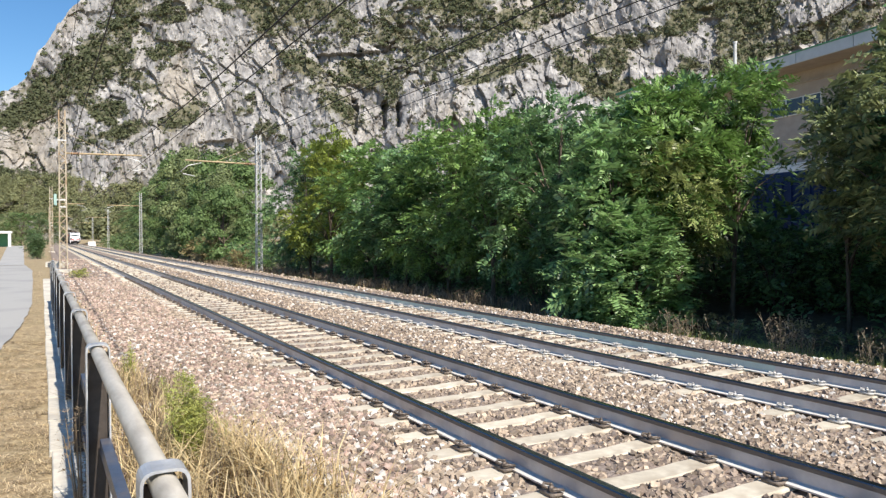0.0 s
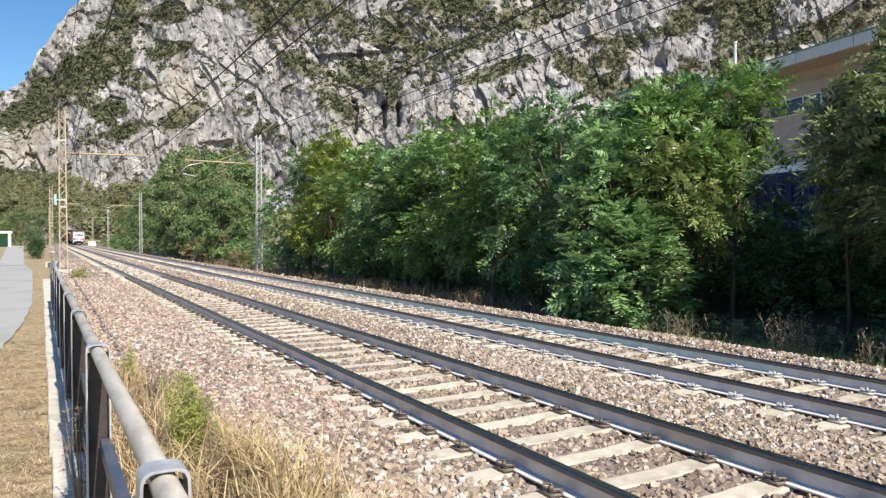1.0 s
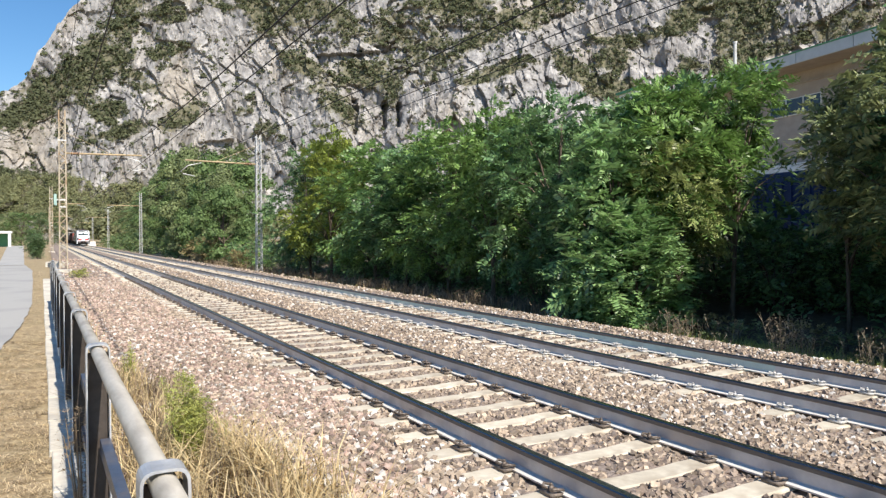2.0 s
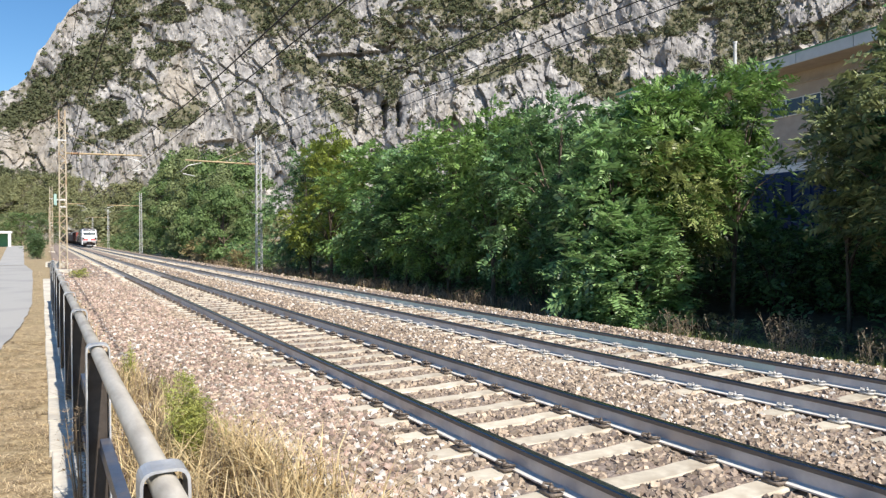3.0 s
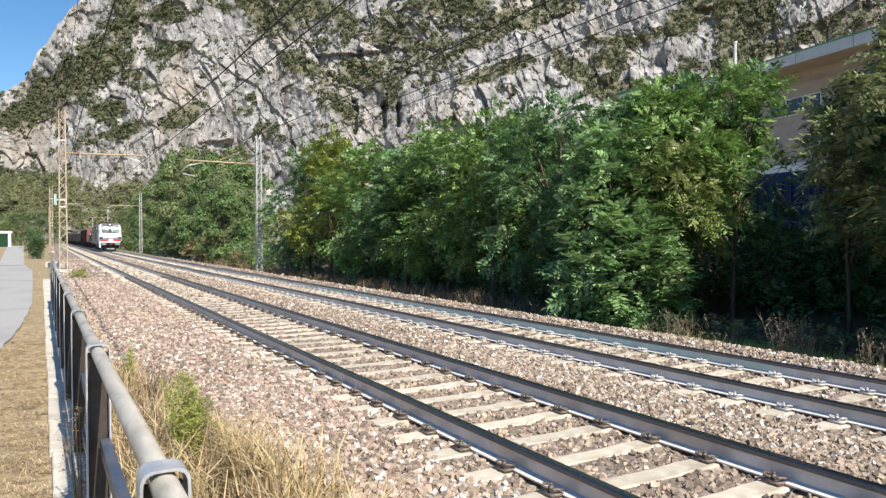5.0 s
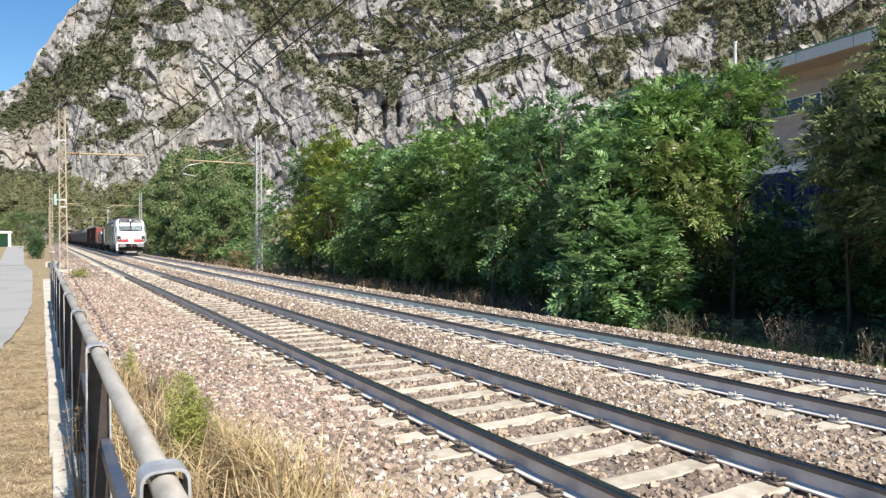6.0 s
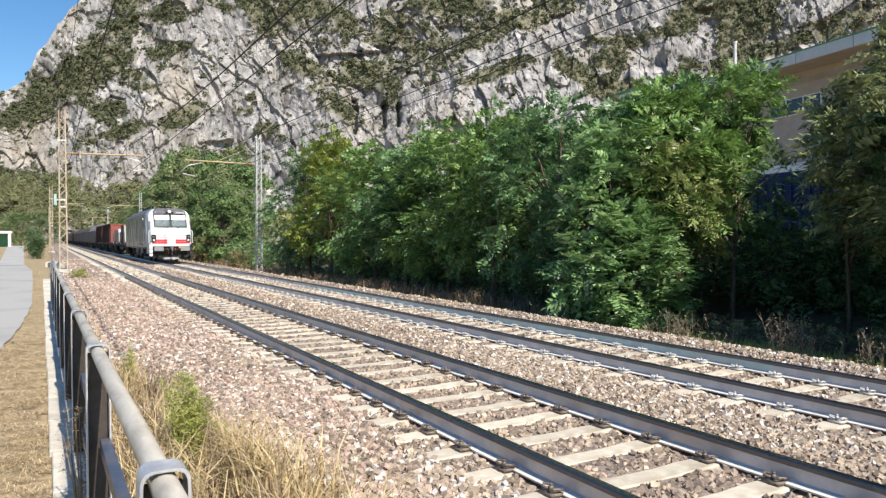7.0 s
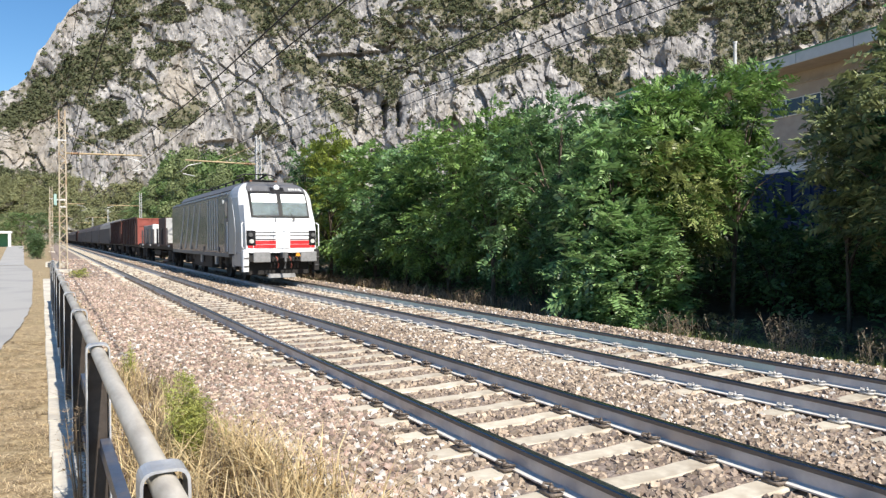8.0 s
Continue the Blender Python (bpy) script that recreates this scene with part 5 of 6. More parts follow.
tagged(np_mesh("verge_grass", *blades(rng, P, rng.uniform(0.12, 0.38, len(P)), 0.007, 0.6), M["weed"]), "tufts of green grass beside the ballast shoulder", "grass", kind="stuff")
P = seeded(rng, 1800, 10.1, 11.5, 9.0, 40.0, -0.6)
tagged(np_mesh("bank_straw", *blades(rng, P, rng.uniform(0.1, 0.5, len(P)), 0.005, 0.8), M["dry_stalk"]), "brown dead grass at the foot of the bank", "dry grass", kind="stuff")

P = np.concatenate([seeded(rng, 1500, 10.7, 12.2, 13.5, 30.0, -0.62), seeded(rng, 1700, 10.7, 12.6, 30.0, 66.0, -0.62)])
tagged(np_mesh("dead_stalks", *blades(rng, P, rng.uniform(0.25, 0.85, len(P)), 0.012, 0.7, 0.6), M["dry_stalk"]), "tall brown dead grass along the foot of the trees", "dry grass", kind="stuff")


def shrub(x, y, z, r, h, leaf, label, n=420, size=0.3):
    rng = np.random.default_rng(int(x * 31 + y * 17))
    T = thing("shrub", label, "shrub", "shrubs under the trees", at=pose(x, y, z))
    n = int(n * 0.75)
    g = Geo()
    for k in range(8):
        a = math.tau * k / 8 + rng.uniform(-0.3, 0.3)
        g.tube([(0, 0, -0.1), (r * 0.3 * math.cos(a), r * 0.3 * math.sin(a), h * 0.5), (r * 0.7 * math.cos(a), r * 0.7 * math.sin(a), h * 0.85)], [0.025, 0.015, 0.004], 5, False)
    tagged(part("stem", g, M["bark"], T), kind="stuff")
    d = sphere_dirs(rng, n)
    P = d * np.array([r, r, h * 0.5]) * rng.uniform(0.3, 1.05, (n, 1)) * (0.8 + 0.3 * np.sin(d[:, :1] * 5 + d[:, 1:2] * 4)) + np.array([0, 0, h * 0.5])
    np_mesh("foliage", *fronds(rng, P, unit(d + rng.normal(0, 0.4, (n, 3)) + np.array([0, 0, 0.2])), size * rng.uniform(0.6, 1.2, n), 3, 0.46), leaf, T)
    return T


for k in range(12):
    y = 14.0 + 2.4 * k
    shrub(14.1 + 0.3 * math.sin(k * 2.1), y, -0.6, 1.2, 1.5 + 0.4 * math.sin(k * 1.3), LEAF[1], "dense dark green undergrowth shrub")
for k in range(7):
    shrub(16.6, 1.0 + 3.2 * k, -0.4, 1.6, 2.8, LEAF[1], "dense dark green undergrowth shrub")
for k in range(7):
    shrub(15.6 + 0.3 * (k % 3), 3.0 + 1.4 * k, -0.3, 1.3, 2.2 + 0.2 * (k % 3), LEAF[1], "dense dark green undergrowth shrub", 520, 0.4)
for k in range(9):
    shrub(11.9 + 0.4 * (k % 3), 3.6 + 1.0 * k, -0.65, 0.8, 0.6, (LEAF[3], M["shrub_brown"])[k % 2], "low straggling brambles in the shade", 150, 0.2)
for k in range(7):
    shrub(17.2 + 0.4 * (k % 2), 4.0 + 2.2 * k, -0.2, 1.7, 2.5, LEAF[1], "dense dark green hedge shrub behind the trees", 420, 0.7)
for k in range(9):
    shrub(12.9 + 0.5 * (k % 3), 41.5 + 2.3 * k, -0.6, 1.5, 2.2 + 0.5 * math.sin(k * 1.7), LEAF[(1, 3, 1, 0)[k % 4]], "dense dark green undergrowth shrub", 320, 0.42)
for k in range(11):
    shrub(12.6 + 0.8 * (k % 2) + 0.12 * k, 84 + 12.5 * k, -0.6, 2.6, 2.6 + 0.6 * math.sin(k * 1.9), LEAF_FAR[k % 3], "green bush beside the far track", 300, 0.8)
shrub(11.4, 13.2, -0.6, 0.5, 0.9, LEAF[2], "low yellow-green shrub at the edge of the stones", 160)
shrub(11.5, 61.0, -0.6, 1.9, 2.3, M["shrub_brown"], "brownish dry shrub beside the track", 500, 0.5)
shrub(11.5, 50.0, -0.6, 1.2, 1.3, M["shrub_brown"], "brownish dry shrub beside the track", 300, 0.4)

P = np.concatenate([seeded(rng, 2600, 10.2, 11.3, 8.2, 11.6, -0.57), seeded(rng, 900, 10.3, 11.2, 3.5, 8.4, -0.58)])
P[:, 2] += rng.uniform(0, 0.10, len(P))
tagged(np_mesh("dead_grass", *blades(rng, P, rng.uniform(0.04, 0.16, len(P)), 0.006, 3.0, 3.0), M["straw"]), "flattened heap of dead straw at the foot of the bank", "dry grass", kind="stuff")
for x, y, r_, h_ in ((-0.75, 66, 0.6, 2.0), (-1.0, 72, 0.8, 2.3)):
    shrub(x, y, 0.0, r_, h_, LEAF_FAR[1], "dark green roadside bush", 1100, 0.28)
for k, (x, y) in enumerate(((-5.5, 195), (-12, 205), (-17, 198), (-23, 190), (-1.5, 215), (-9, 230), (-30, 200), (-16, 240), (0.5, 250))):
    place_tree(LIGHT[k % 2], x, y, 0, (1.6, 1.25 + 0.1 * (k % 3)), 50 * k, LEAF_FAR[k % 3], "broadleaf tree at the end of the path")

# ---------------------------------------------------------------- industrial building behind the trees
BX, BY, BTURN = 34.98, 0.0, -9.67                 # the long wall runs along its own y axis
hall = thing("industrial_building", "flat-roofed beige industrial hall with pale fascia behind trees", "building", at=pose(BX, BY, 0, 0, 0, BTURN))
part("wall", Geo().box(2.1, -40, -1, 2.5, 43.6, 12.02), M["wall_beige"], hall, "beige rendered long wall")
part("wall", Geo().box(2.1, 43.6, -1, 30, 44, 12.02), M["wall_beige"], hall)
part("roof", Geo().box(0.1, -40.3, 12.30, 30, 44.3, 12.55), M["fascia"], hall, "flat roof slab")
part("soffit", Geo().box(0.12, -40.2, 12.02, 2.6, 44.2, 12.12), M["wall_beige"], hall, "beige soffit")
for k in range(21):
    y = -40 + 4.02 * k
    part("fascia_panel", Geo().box(0.0, y + 0.02, 12.02, 0.1, y + 4.0, 12.66), M["fascia"], hall, bevel=0.008)
part("roof_trim", Geo().box(-0.04, -40.3, 12.66, 0.2, 44.3, 12.74), M["trim_green"], hall, "thin green roof trim")
part("wall_ledge", Geo().box(1.96, -40, 11.28, 2.1, 43.6, 11.36), M["wall_beige"], hall)
for k in range(3):
    y = 28.35 + 1.39 * k
    w = part("window", Geo().box(2.02, y, 9.35, 2.10, y + 1.37, 10.45), M["white_wall"], hall, "white framed strip window", bevel=0.004)
    part("pane", Geo().box(2.00, y + 0.06, 9.41, 2.02, y + 1.31, 10.39), M["glass_dark"], w, "dark window pane")
part("lower_band", Geo().box(1.90, -40, 5.35, 2.1, 43.6, 6.25), M["white_wall"], hall, "white band over the ground floor")
part("vent_pipe", Geo().tube([(0.4, 33.95, 12.5), (0.4, 33.95, 14.7)], 0.11, 14).tube([(0.4, 33.95, 14.7), (0.4, 33.95, 14.8)], 0.15, 14), M["galv"], hall, "pale metal vent pipe", smooth=False)
annex = thing("annex_roof", "small white sunlit roof corner with green trim", "building", at=pose(40.6, 41.6, 1.15, 0, 0, -9.67))
part("wall", Geo().box(0, 0, -1.3, 2.2, 3.2, 12.0), M["white_wall"], annex)
part("roof_trim", Geo().box(-0.2, -0.2, 12.0, 2.4, 3.4, 12.18), M["trim_green"], annex)
box = thing("container", "blue steel container in the yard behind the trees", "container", at=pose(24.3, 18.6, 0.62, 0, 0, -9.67))
part("body", Geo().box(0, -3.0, 0.1, 2.4, 3.0, 3.35), M["blue"], box, bevel=0.03)
for k in range(14):
    part("rib", Geo().box(-0.04, -2.9 + 0.43 * k, 0.2, 0.0, -2.75 + 0.43 * k, 3.0), M["blue"], box)
part("label_plate", Geo().box(-0.06, 0.6, 2.3, -0.04, 1.5, 2.75), M["white_wall"], box, "white label plate")
for s in (-2.8, 2.6):
    part("skid", Geo().box(0.1, s, 0.0, 2.3, s + 0.2, 0.1), M["black"], box)

# ---------------------------------------------------------------- small things far down the path
shelter = thing("shelter", "small white flat-roofed shelter at the end of the path", "shelter", at=pose(-9.6, 172, 0))
part("roof", Geo().box(-3, -2, 2.7, 3.2, 2, 3.2), M["white_wall"], shelter, "white roof slab", bevel=0.05)
for x in (-2.8, 2.8):
    part("pillar", Geo().box(x - 0.25, -1.8, 0, x + 0.25, -1.3, 2.7), M["white_wall"], shelter)
part("back_wall", Geo().box(-2.8, 1.6, 0, 2.8, 1.9, 2.7), M["trim_green"], shelter, "dark green back wall")
block = thing("concrete_block", "pale concrete block on the ground beside the line", "concrete block", at=pose(0.35, 47, -0.05))
part("body", Geo().box(-0.5, -0.4, 0, 0.5, 0.4, 0.28), M["concrete"], block, bevel=0.03)
part("lid", Geo().box(-0.45, -0.35, 0.28, 0.45, 0.35, 0.33), M["concrete"], block, bevel=0.01)
cab_ = thing("trackside_cabinet", "white trackside equipment cabinet", "cabinet", at=pose(10.4, 215, -0.6))
part("body", Geo().box(-0.9, -0.5, 0, 0.9, 0.5, 1.4), M["white_wall"], cab_, bevel=0.04)
part("cabinet_door", Geo().box(-0.8, -0.53, 0.15, -0.05, -0.5, 1.25), M["white_wall"], cab_)


# ---------------------------------------------------------------- mountain
def lattice_random(ix, iy, seed):
    """A random number for every cell of a grid."""
    h = (ix.astype(np.int64) * 374761393 + iy.astype(np.int64) * 668265263 + seed * 974634773) & 0xFFFFFFFF
    h = ((h ^ (h >> 13)) * 1274126177) & 0xFFFFFFFF
    h = ((h ^ (h >> 16)) * 2246822519) & 0xFFFFFFFF
    return ((h ^ (h >> 15)) & 0xFFFFFF) / float(0xFFFFFF)


def smooth_noise(x, y, seed):
    ix, iy = np.floor(x), np.floor(y)
    u, v = x - ix, y - iy
    u, v = u * u * (3 - 2 * u), v * v * (3 - 2 * v)
    a, b = lattice_random(ix, iy, seed), lattice_random(ix + 1, iy, seed)
    c, d = lattice_random(ix, iy + 1, seed), lattice_random(ix + 1, iy + 1, seed)
    return 2 * (a + (b - a) * u + (c - a) * v + (a - b - c + d) * u * v) - 1


def layered(x, y, seed, octaves=4, fall=0.5):
    out, amp, k = 0.0, 1.0, 1.0
    for i in range(octaves):
        out = out + amp * smooth_noise(x * k + 17.3 * i, y * k + 5.1 * i, seed + i)
        amp, k = amp * fall, k * 2.07
    return out


def facets(x, y, seed, slope):
    """Broken rock: each jittered cell is a tilted plane of its own."""
    gx, gy = np.floor(x), np.floor(y)
    best, out = np.full(x.shape, 9.0), np.zeros(x.shape)
    for i, j in itertools.product((-1, 0, 1), repeat=2):
        cx, cy = gx + i, gy + j
        dx = x - cx - lattice_random(cx, cy, seed)
        dy = y - cy - lattice_random(cx, cy, seed + 1)
        d = dx * dx + dy * dy
        plane = (2 * lattice_random(cx, cy, seed + 2) - 1) + slope * (dx * (2 * lattice_random(cx, cy, seed + 3) - 1) + dy * (2 * lattice_random(cx, cy, seed + 4) - 1))
        nearer = d < best
        out = np.where(nearer, plane, out)
        best = np.where(nearer, d, best)
    return out


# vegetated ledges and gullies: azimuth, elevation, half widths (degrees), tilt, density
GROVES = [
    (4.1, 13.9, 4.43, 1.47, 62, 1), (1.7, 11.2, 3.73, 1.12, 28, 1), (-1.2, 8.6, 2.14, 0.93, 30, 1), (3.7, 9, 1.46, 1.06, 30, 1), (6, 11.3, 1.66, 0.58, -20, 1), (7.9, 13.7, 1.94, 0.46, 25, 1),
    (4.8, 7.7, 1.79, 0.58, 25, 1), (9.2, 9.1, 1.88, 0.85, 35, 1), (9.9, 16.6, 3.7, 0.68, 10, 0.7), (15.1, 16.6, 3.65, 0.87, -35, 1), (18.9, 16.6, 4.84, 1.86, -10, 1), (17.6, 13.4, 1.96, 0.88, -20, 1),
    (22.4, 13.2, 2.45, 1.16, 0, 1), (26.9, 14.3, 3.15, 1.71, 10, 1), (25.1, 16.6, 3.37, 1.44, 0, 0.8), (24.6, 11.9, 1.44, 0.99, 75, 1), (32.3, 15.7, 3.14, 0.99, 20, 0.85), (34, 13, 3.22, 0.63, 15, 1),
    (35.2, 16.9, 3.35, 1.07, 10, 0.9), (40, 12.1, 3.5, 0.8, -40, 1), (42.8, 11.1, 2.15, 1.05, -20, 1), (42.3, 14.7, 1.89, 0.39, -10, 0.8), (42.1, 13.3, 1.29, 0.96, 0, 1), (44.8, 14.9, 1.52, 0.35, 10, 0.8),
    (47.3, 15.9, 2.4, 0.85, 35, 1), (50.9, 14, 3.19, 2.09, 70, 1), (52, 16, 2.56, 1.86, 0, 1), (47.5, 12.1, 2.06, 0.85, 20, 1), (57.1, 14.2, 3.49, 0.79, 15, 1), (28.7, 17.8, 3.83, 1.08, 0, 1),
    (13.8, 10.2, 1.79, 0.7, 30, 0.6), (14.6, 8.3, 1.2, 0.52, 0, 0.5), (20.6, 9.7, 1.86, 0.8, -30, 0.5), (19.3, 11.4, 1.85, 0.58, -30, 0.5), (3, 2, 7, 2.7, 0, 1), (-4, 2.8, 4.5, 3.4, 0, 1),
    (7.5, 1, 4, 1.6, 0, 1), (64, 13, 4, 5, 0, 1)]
# bare rock faces among them
FACES = [
    (8.5, 14.7, 1.87, 0.84, 15), (6.4, 12.7, 0.71, 1.08, 0), (1.1, 14.9, 0.52, 0.72, 50), (-0.2, 11.5, 1.74, 0.51, 35), (12.1, 13.4, 3.15, 1.98, 0), (9.7, 11.8, 1.4, 1.79, 0), (-1.8, 5.9, 1.42, 1.08, 0),
    (2, 8.3, 1.05, 1.13, 0), (3.5, 5, 1.91, 1.63, 0), (12.1, 8.2, 2.52, 1.55, 0), (23.1, 10.6, 1.7, 1.52, 0), (26.9, 9.6, 1.8, 1.98, 0), (30.9, 10.2, 3.15, 1.62, 0), (36.7, 11.8, 2.04, 1.96, 0),
    (40.8, 16.4, 2.43, 1.32, 0), (43.2, 16.4, 3, 1.48, 0), (45.3, 13.5, 1.52, 1.38, 0), (48.9, 14.2, 0.98, 1.27, 0), (54.6, 15.7, 1.14, 0.73, 0), (32.7, 14.5, 2.06, 0.63, 15), (38, 15.5, 1.5, 1.33, 0),
    (22.5, 17.5, 1.43, 0.63, -10), (19.4, 15.4, 1.15, 0.36, 0), (26.7, 16.2, 1.35, 0.36, -35)]
# dark cave mouths at the cliff's foot
CAVES = [(21.8, 9.6, 0.4, 1.07), (24.2, 9.9, 0.22, 1.21), (25.3, 9.5, 0.22, 0.9)]


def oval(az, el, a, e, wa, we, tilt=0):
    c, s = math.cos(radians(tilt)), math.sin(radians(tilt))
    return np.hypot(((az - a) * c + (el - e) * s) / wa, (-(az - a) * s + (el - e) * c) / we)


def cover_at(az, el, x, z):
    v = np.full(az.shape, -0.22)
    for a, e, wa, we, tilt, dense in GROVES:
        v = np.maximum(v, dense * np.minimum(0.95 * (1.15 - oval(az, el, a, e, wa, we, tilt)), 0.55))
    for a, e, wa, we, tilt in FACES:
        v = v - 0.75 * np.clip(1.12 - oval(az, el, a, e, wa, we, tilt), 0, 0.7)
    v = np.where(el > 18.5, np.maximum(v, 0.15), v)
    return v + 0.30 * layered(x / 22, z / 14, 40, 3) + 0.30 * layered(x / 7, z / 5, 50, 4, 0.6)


def foot(az):
    return np.interp(az, [-14, 0, 10, 20, 30, 45, 60, 84], [1000, 880, 760, 660, 605, 575, 575, 600])


def top_of(az):
    el = np.tan(np.radians(np.interp(az, [-14, -8, -6, -2.7, -1.2, -0.6, 0.1, 0.6, 1.3, 1.85, 2.7, 5.0, 8, 14, 90], [2, 4.5, 6.2, 10.0, 11.0, 12.5, 13.7, 14.6, 15.4, 16.2, 17.2, 18.8, 22, 25, 26])))
    return el * foot(az) / (1 - 0.5 * el)


def mountain(az, nv, label):
    rb = foot(az)
    far_by = np.tile(rb / 330, (nv, 1))
    edge = (rb / 330) * (1.2 * layered(az * 1.3, az * 0, 5, 3) + 0.9 * facets(az * 3.0, az * 0, 8, 1.0))
    v = np.tile(np.linspace(0, 1, nv)[:, None], (1, len(az)))
    A = np.tile(az, (nv, 1))
    z = -4 + (top_of(az) + edge + 4)[None] * v
    r = rb[None] + z * 0.50
    el = np.degrees(np.arctan2(z - 1.6, r))
    x, h = 330 * np.radians(A), z / far_by
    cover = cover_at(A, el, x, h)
    # joints lean a little and wander
    wx = x + 4.5 * layered(x / 30, h / 34, 11, 4, 0.5) + 0.16 * h
    wz = h + 4.0 * layered(x / 26, h / 26, 14, 4, 0.5)
    d = -11.0 * layered(wx / 95, wz / 150, 20, 3)
    d = d - 6.0 * (1 - np.abs(layered(wx / 46, wz / 80, 24, 3)))
    d = d + 2.0 * facets(wx / 26, wz / 40, 60, 1.8)
    d = d + 1.6 * facets(wx / 8, wz / 21, 70, 2.4)
    d = d + 0.85 * facets(wx / 3.6, wz / 8.5, 80, 2.6)
    d = d + 0.28 * facets(wx / 1.7, wz / 3.2, 90, 2.4)
    d = d + 0.7 * np.clip(0.12 - np.abs(layered(wx / 15, wz / 90, 30, 3)), 0, 1) / 0.12
    # terraces carry the shrubs
    d = d + 1.6 * layered(x / 160 + 0.4 * layered(x / 60, h / 60, 33, 2), h / 13, 35, 2)
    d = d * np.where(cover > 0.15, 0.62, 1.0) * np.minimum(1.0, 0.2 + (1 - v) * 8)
    for a, e, wa, we in CAVES:
        d = d + 8.0 * np.clip(1.2 - oval(A, el, a, e, wa, we) + 0.45 * layered(x / 3, h / 4, 44, 3), 0, 0.35) / 0.35
    d = d * far_by ** 0.8
    V = np.stack([(r + d) * np.sin(np.radians(A)), (r + d) * np.cos(np.radians(A)), z], -1)
    n = len(az)
    i = (np.arange(nv - 1)[:, None] * n + np.arange(n - 1)[None]).ravel()
    ob = np_mesh("mountain", V.reshape(-1, 3), np.stack([i, i + 1, i + n + 1, i + n], 1), M["rock"], smooth=False)
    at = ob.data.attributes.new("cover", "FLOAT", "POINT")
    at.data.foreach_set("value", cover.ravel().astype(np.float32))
    ok = (el < 20.5) & (A < 64) & (v < 0.985) & (el > 0.3)
    return V[ok], cover[ok], tagged(ob, label, "mountain", kind="structure")


def rock_material():
    m = mat("limestone", (0.20, 0.192, 0.190), (0.49, 0.472, 0.452), 0.075, 0.95, bump=0.55, bscale=0.5, c3=(0.38, 0.315, 0.225), c3scale=0.012, c3amt=0.45, rnd=0, stretch=(1, 1, 0.6), bdist=0.8, spec=0.2)
    nt = m.node_tree
    n, link = nt.nodes, nt.links.new
    bs = n["Principled BSDF"]
    col = bs.inputs["Base Color"].links[0].from_socket
    tc = n.new("ShaderNodeTexCoord")
    mp = n.new("ShaderNodeMapping")
    mp.inputs["Scale"].default_value = (1, 1, 0.12)
    link(tc.outputs["Object"], mp.inputs[0])
    st = n.new("ShaderNodeTexNoise")
    st.inputs["Scale"].default_value, st.inputs["Detail"].default_value = 0.10, 6
    link(mp.outputs[0], st.inputs["Vector"])
    rs = n.new("ShaderNodeValToRGB")
    rs.color_ramp.elements[0].position, rs.color_ramp.elements[1].position = 0.40, 0.60
    rs.color_ramp.elements[0].color, rs.color_ramp.elements[1].color = (0.50, 0.50, 0.51, 1), (1, 1, 1, 1)
    link(st.outputs["Fac"], rs.inputs[0])
    mu = n.new("ShaderNodeMix")
    mu.data_type, mu.blend_type = "RGBA", "MULTIPLY"
    mu.inputs["Factor"].default_value = 0.45
    link(col, mu.inputs[6])
    link(rs.outputs[0], mu.inputs[7])
    vo = n.new("ShaderNodeTexVoronoi")
    vo.feature = "DISTANCE_TO_EDGE"
    vo.inputs["Scale"].default_value = 0.13
    wob = n.new("ShaderNodeTexNoise")
    wob.inputs["Scale"].default_value, wob.inputs["Detail"].default_value = 0.12, 5
    mp2 = n.new("ShaderNodeMapping")
    mp2.inputs["Scale"].default_value = (1, 1, 0.45)
    link(tc.outputs["Object"], mp2.inputs[0])
    link(mp2.outputs[0], wob.inputs["Vector"])
    wa = n.new("ShaderNodeVectorMath")
    wa.operation = "MULTIPLY_ADD"
    wa.inputs[1].default_value = (15, 15, 15)
    link(wob.outputs["Color"], wa.inputs[0])
    link(mp2.outputs[0], wa.inputs[2])
    link(wa.outputs[0], vo.inputs["Vector"])
    vr = n.new("ShaderNodeValToRGB")
    vr.color_ramp.elements[0].position, vr.color_ramp.elements[1].position = 0.0, 0.09
    vr.color_ramp.elements[0].color = (0.38, 0.37, 0.36, 1)
    link(vo.outputs["Distance"], vr.inputs[0])
    mc = n.new("ShaderNodeMix")
    mc.data_type, mc.blend_type = "RGBA", "MULTIPLY"
    mc.inputs["Factor"].default_value = 0.4
    link(mu.outputs[2], mc.inputs[6])
    link(vr.outputs[0], mc.inputs[7])
    at = n.new("ShaderNodeAttribute")
    at.attribute_name = "cover"
    ns = n.new("ShaderNodeTexNoise")
    ns.inputs["Scale"].default_value, ns.inputs["Detail"].default_value = 0.22, 6
    link(tc.outputs["Object"], ns.inputs["Vector"])
    ad = n.new("ShaderNodeMath")
    ad.operation = "MULTIPLY_ADD"
    ad.inputs[1].default_value, ad.inputs[2].default_value = 1.2, -0.60
    link(ns.outputs["Fac"], ad.inputs[0])
    sm = n.new("ShaderNodeMath")
    sm.operation = "ADD"
    link(at.outputs["Fac"], sm.inputs[0])
    link(ad.outputs[0], sm.inputs[1])
    rg = n.new("ShaderNodeValToRGB")
    rg.color_ramp.elements[0].position, rg.color_ramp.elements[1].position = 0.0, 0.42
    link(sm.outputs[0], rg.inputs[0])
    soil = n.new("ShaderNodeValToRGB")
    soil.color_ramp.elements[0].position, soil.color_ramp.elements[1].position = 0.35, 0.65
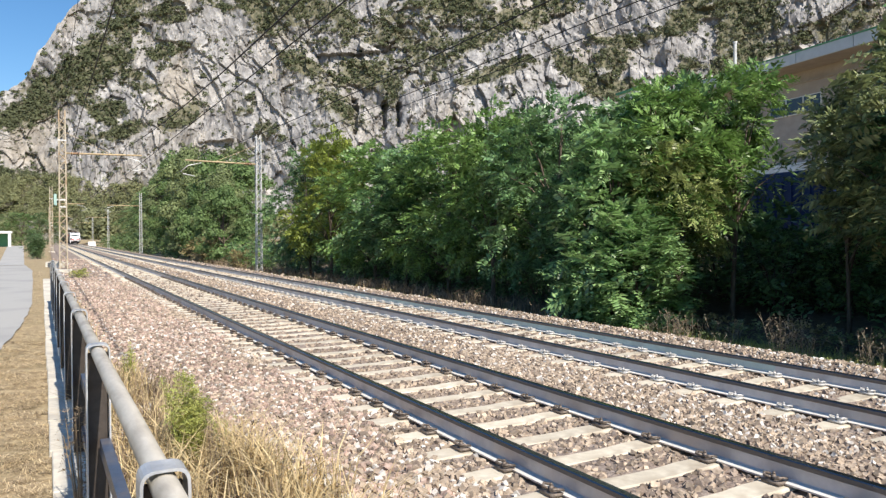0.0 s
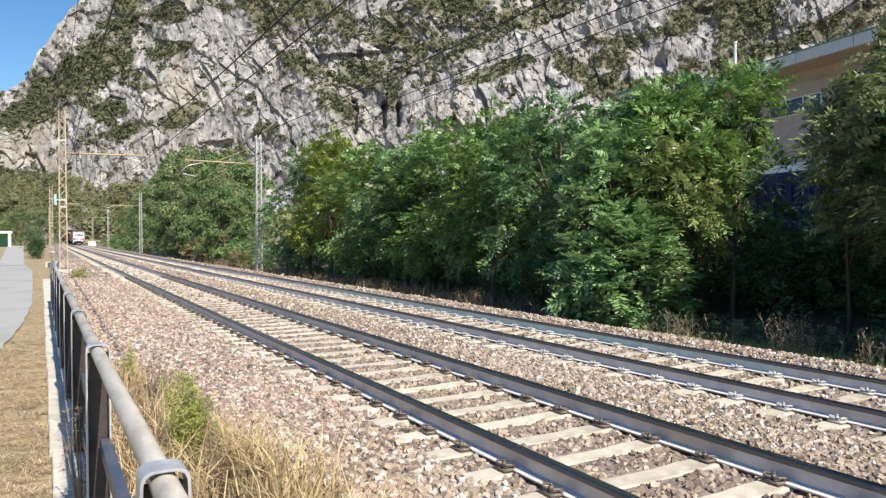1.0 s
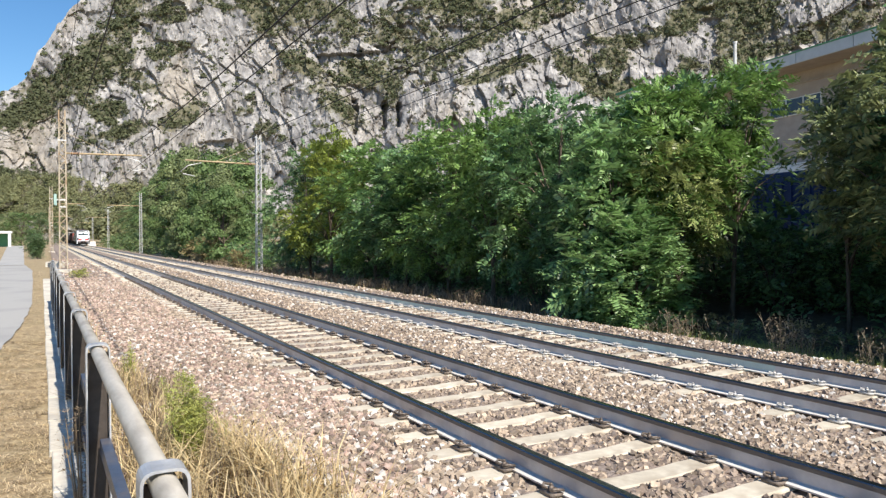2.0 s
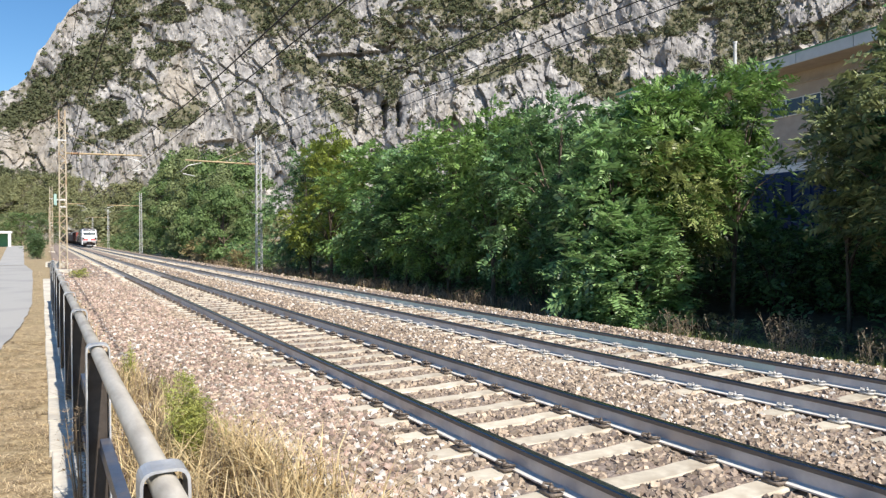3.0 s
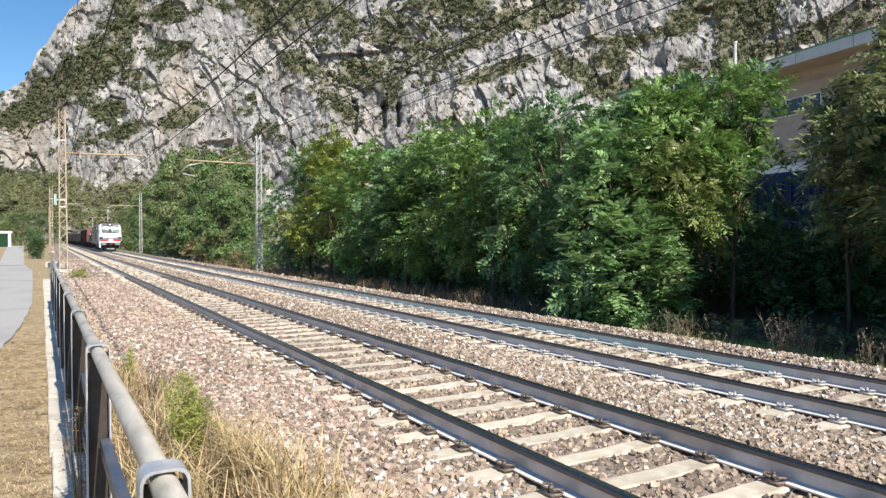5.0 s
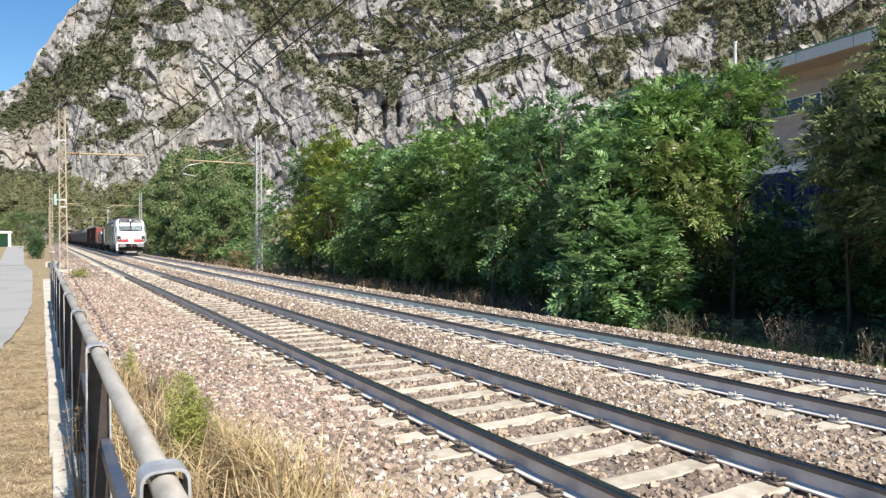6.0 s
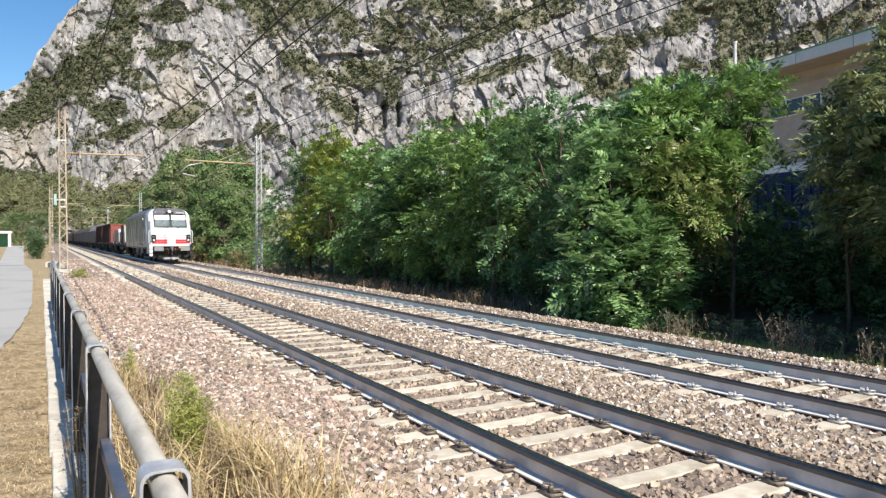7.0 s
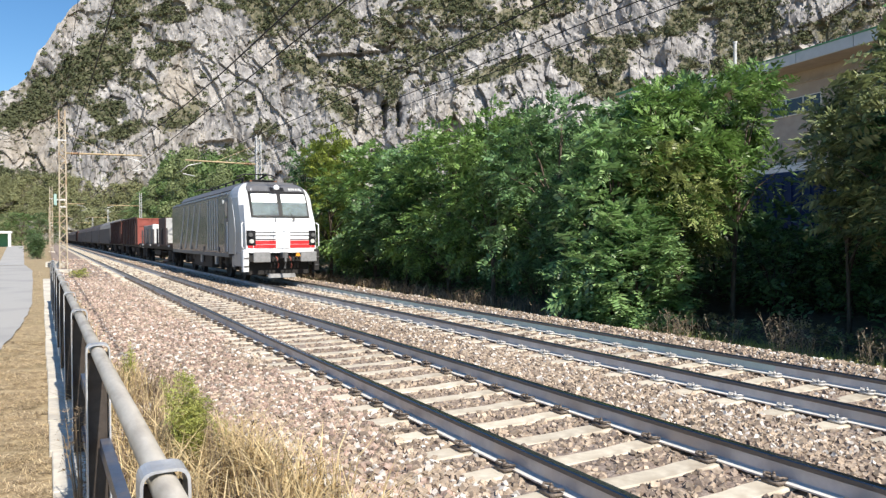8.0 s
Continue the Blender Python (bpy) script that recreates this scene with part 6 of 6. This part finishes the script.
    soil.color_ramp.elements[0].color, soil.color_ramp.elements[1].color = (0.10, 0.102, 0.062, 1), (0.19, 0.172, 0.115, 1)
    link(ns.outputs["Fac"], soil.inputs[0])
    mg = n.new("ShaderNodeMix")
    mg.data_type = "RGBA"
    link(rg.outputs[0], mg.inputs["Factor"])
    link(mc.outputs[2], mg.inputs[6])
    link(soil.outputs[0], mg.inputs[7])
    link(mg.outputs[2], bs.inputs["Base Color"])
    return m


M["rock"] = rock_material()
AZ = np.concatenate([np.linspace(-14, -3.4, 40), np.linspace(-3.3, 62, 830), np.linspace(62.5, 84, 40)])
MV, COVER, _ = mountain(AZ, 340, "steep grey limestone mountainside with shrubs on its ledges")


rng = np.random.default_rng(3)
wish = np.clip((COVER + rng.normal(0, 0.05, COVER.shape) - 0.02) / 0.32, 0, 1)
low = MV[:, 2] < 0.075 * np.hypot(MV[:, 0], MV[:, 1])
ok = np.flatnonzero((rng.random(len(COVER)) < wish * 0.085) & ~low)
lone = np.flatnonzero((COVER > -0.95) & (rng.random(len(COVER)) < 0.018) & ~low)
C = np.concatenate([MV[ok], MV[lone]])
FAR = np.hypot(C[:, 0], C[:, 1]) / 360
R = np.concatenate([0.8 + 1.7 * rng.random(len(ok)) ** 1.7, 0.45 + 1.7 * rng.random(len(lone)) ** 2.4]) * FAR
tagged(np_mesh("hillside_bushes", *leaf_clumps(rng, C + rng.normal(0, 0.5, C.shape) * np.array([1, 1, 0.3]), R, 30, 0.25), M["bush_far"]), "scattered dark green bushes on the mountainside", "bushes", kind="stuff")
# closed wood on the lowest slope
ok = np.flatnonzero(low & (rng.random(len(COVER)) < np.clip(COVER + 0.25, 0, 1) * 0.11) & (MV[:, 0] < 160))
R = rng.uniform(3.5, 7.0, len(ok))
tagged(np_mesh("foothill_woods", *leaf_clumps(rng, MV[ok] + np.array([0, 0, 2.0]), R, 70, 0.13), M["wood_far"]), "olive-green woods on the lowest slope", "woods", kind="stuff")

# woods at the mountain's foot
n = 900
a = np.radians(rng.uniform(-14, 40, n))
r = rng.uniform(230, 560, n)
C = np.stack([r * np.sin(a), r * np.cos(a), np.zeros(n)], 1)
C = C[((C[:, 0] > 26) & (r < 300)) | (C[:, 0] < -14) | ((C[:, 0] > 24) & (a < 0.1))]
H = rng.uniform(5, 9, len(C))
C2 = np.concatenate([C + np.array([0, 0, 1.0]) * (H * f)[:, None] for f in (0.3, 0.6, 0.85)])
R2 = np.concatenate([H * 0.34, H * 0.36, H * 0.26])
tagged(np_mesh("far_woods", *leaf_clumps(rng, C2, R2, 60, 0.20), M["wood_far"]), "green woods at the foot of the mountain", "woods", kind="stuff")


n = 150
a = np.radians(rng.uniform(2.3, 9, n))
r = rng.uniform(300, 345, n)
C = np.stack([r * np.sin(a), r * np.cos(a), np.zeros(n)], 1)
H = rng.uniform(8, 15, n)
C2 = np.concatenate([C + np.array([0, 0, 1.0]) * (H * f)[:, None] for f in (0.2, 0.5, 0.8)])
R2 = np.concatenate([H * 0.26, H * 0.28, H * 0.2])
tagged(np_mesh("line_woods", *leaf_clumps(rng, C2, R2, 90, 0.15), M["wood_far"]), "green woods beside the far end of the line", "woods", kind="stuff")


# a farther ridge down the valley
def far_ridge():
    az = np.linspace(-40, 12, 120)
    V = []
    for v in np.linspace(0, 1, 24):
        for a in az:
            top = 150 + 40 * noise.noise(Vector((a * 0.12, 3, 0))) + 14 * noise.noise(Vector((a * 0.7, 9, 0)))
            r = 1250 + 420 * v + 40 * noise.noise(Vector((a * 0.3, v * 5, 1)))
            V.append((r * math.sin(radians(a)), r * math.cos(radians(a)), -5 + (top + 60) * v))
    i = (np.arange(23)[:, None] * 120 + np.arange(119)[None]).ravel()
    # The blue-grey of this colour stands for haze before the ridge.
    m = mat("distant_wooded_slope_hazed", (0.07, 0.10, 0.09), (0.13, 0.16, 0.16), 0.02, 1.0, bump=0.5, bscale=0.05, bdist=8, rnd=0)
    tagged(np_mesh("far_ridge", np.array(V), np.stack([i, i + 1, i + 121, i + 120], 1), m, smooth=True), "distant hazy wooded ridge", "mountain", kind="structure")


far_ridge()

motions()
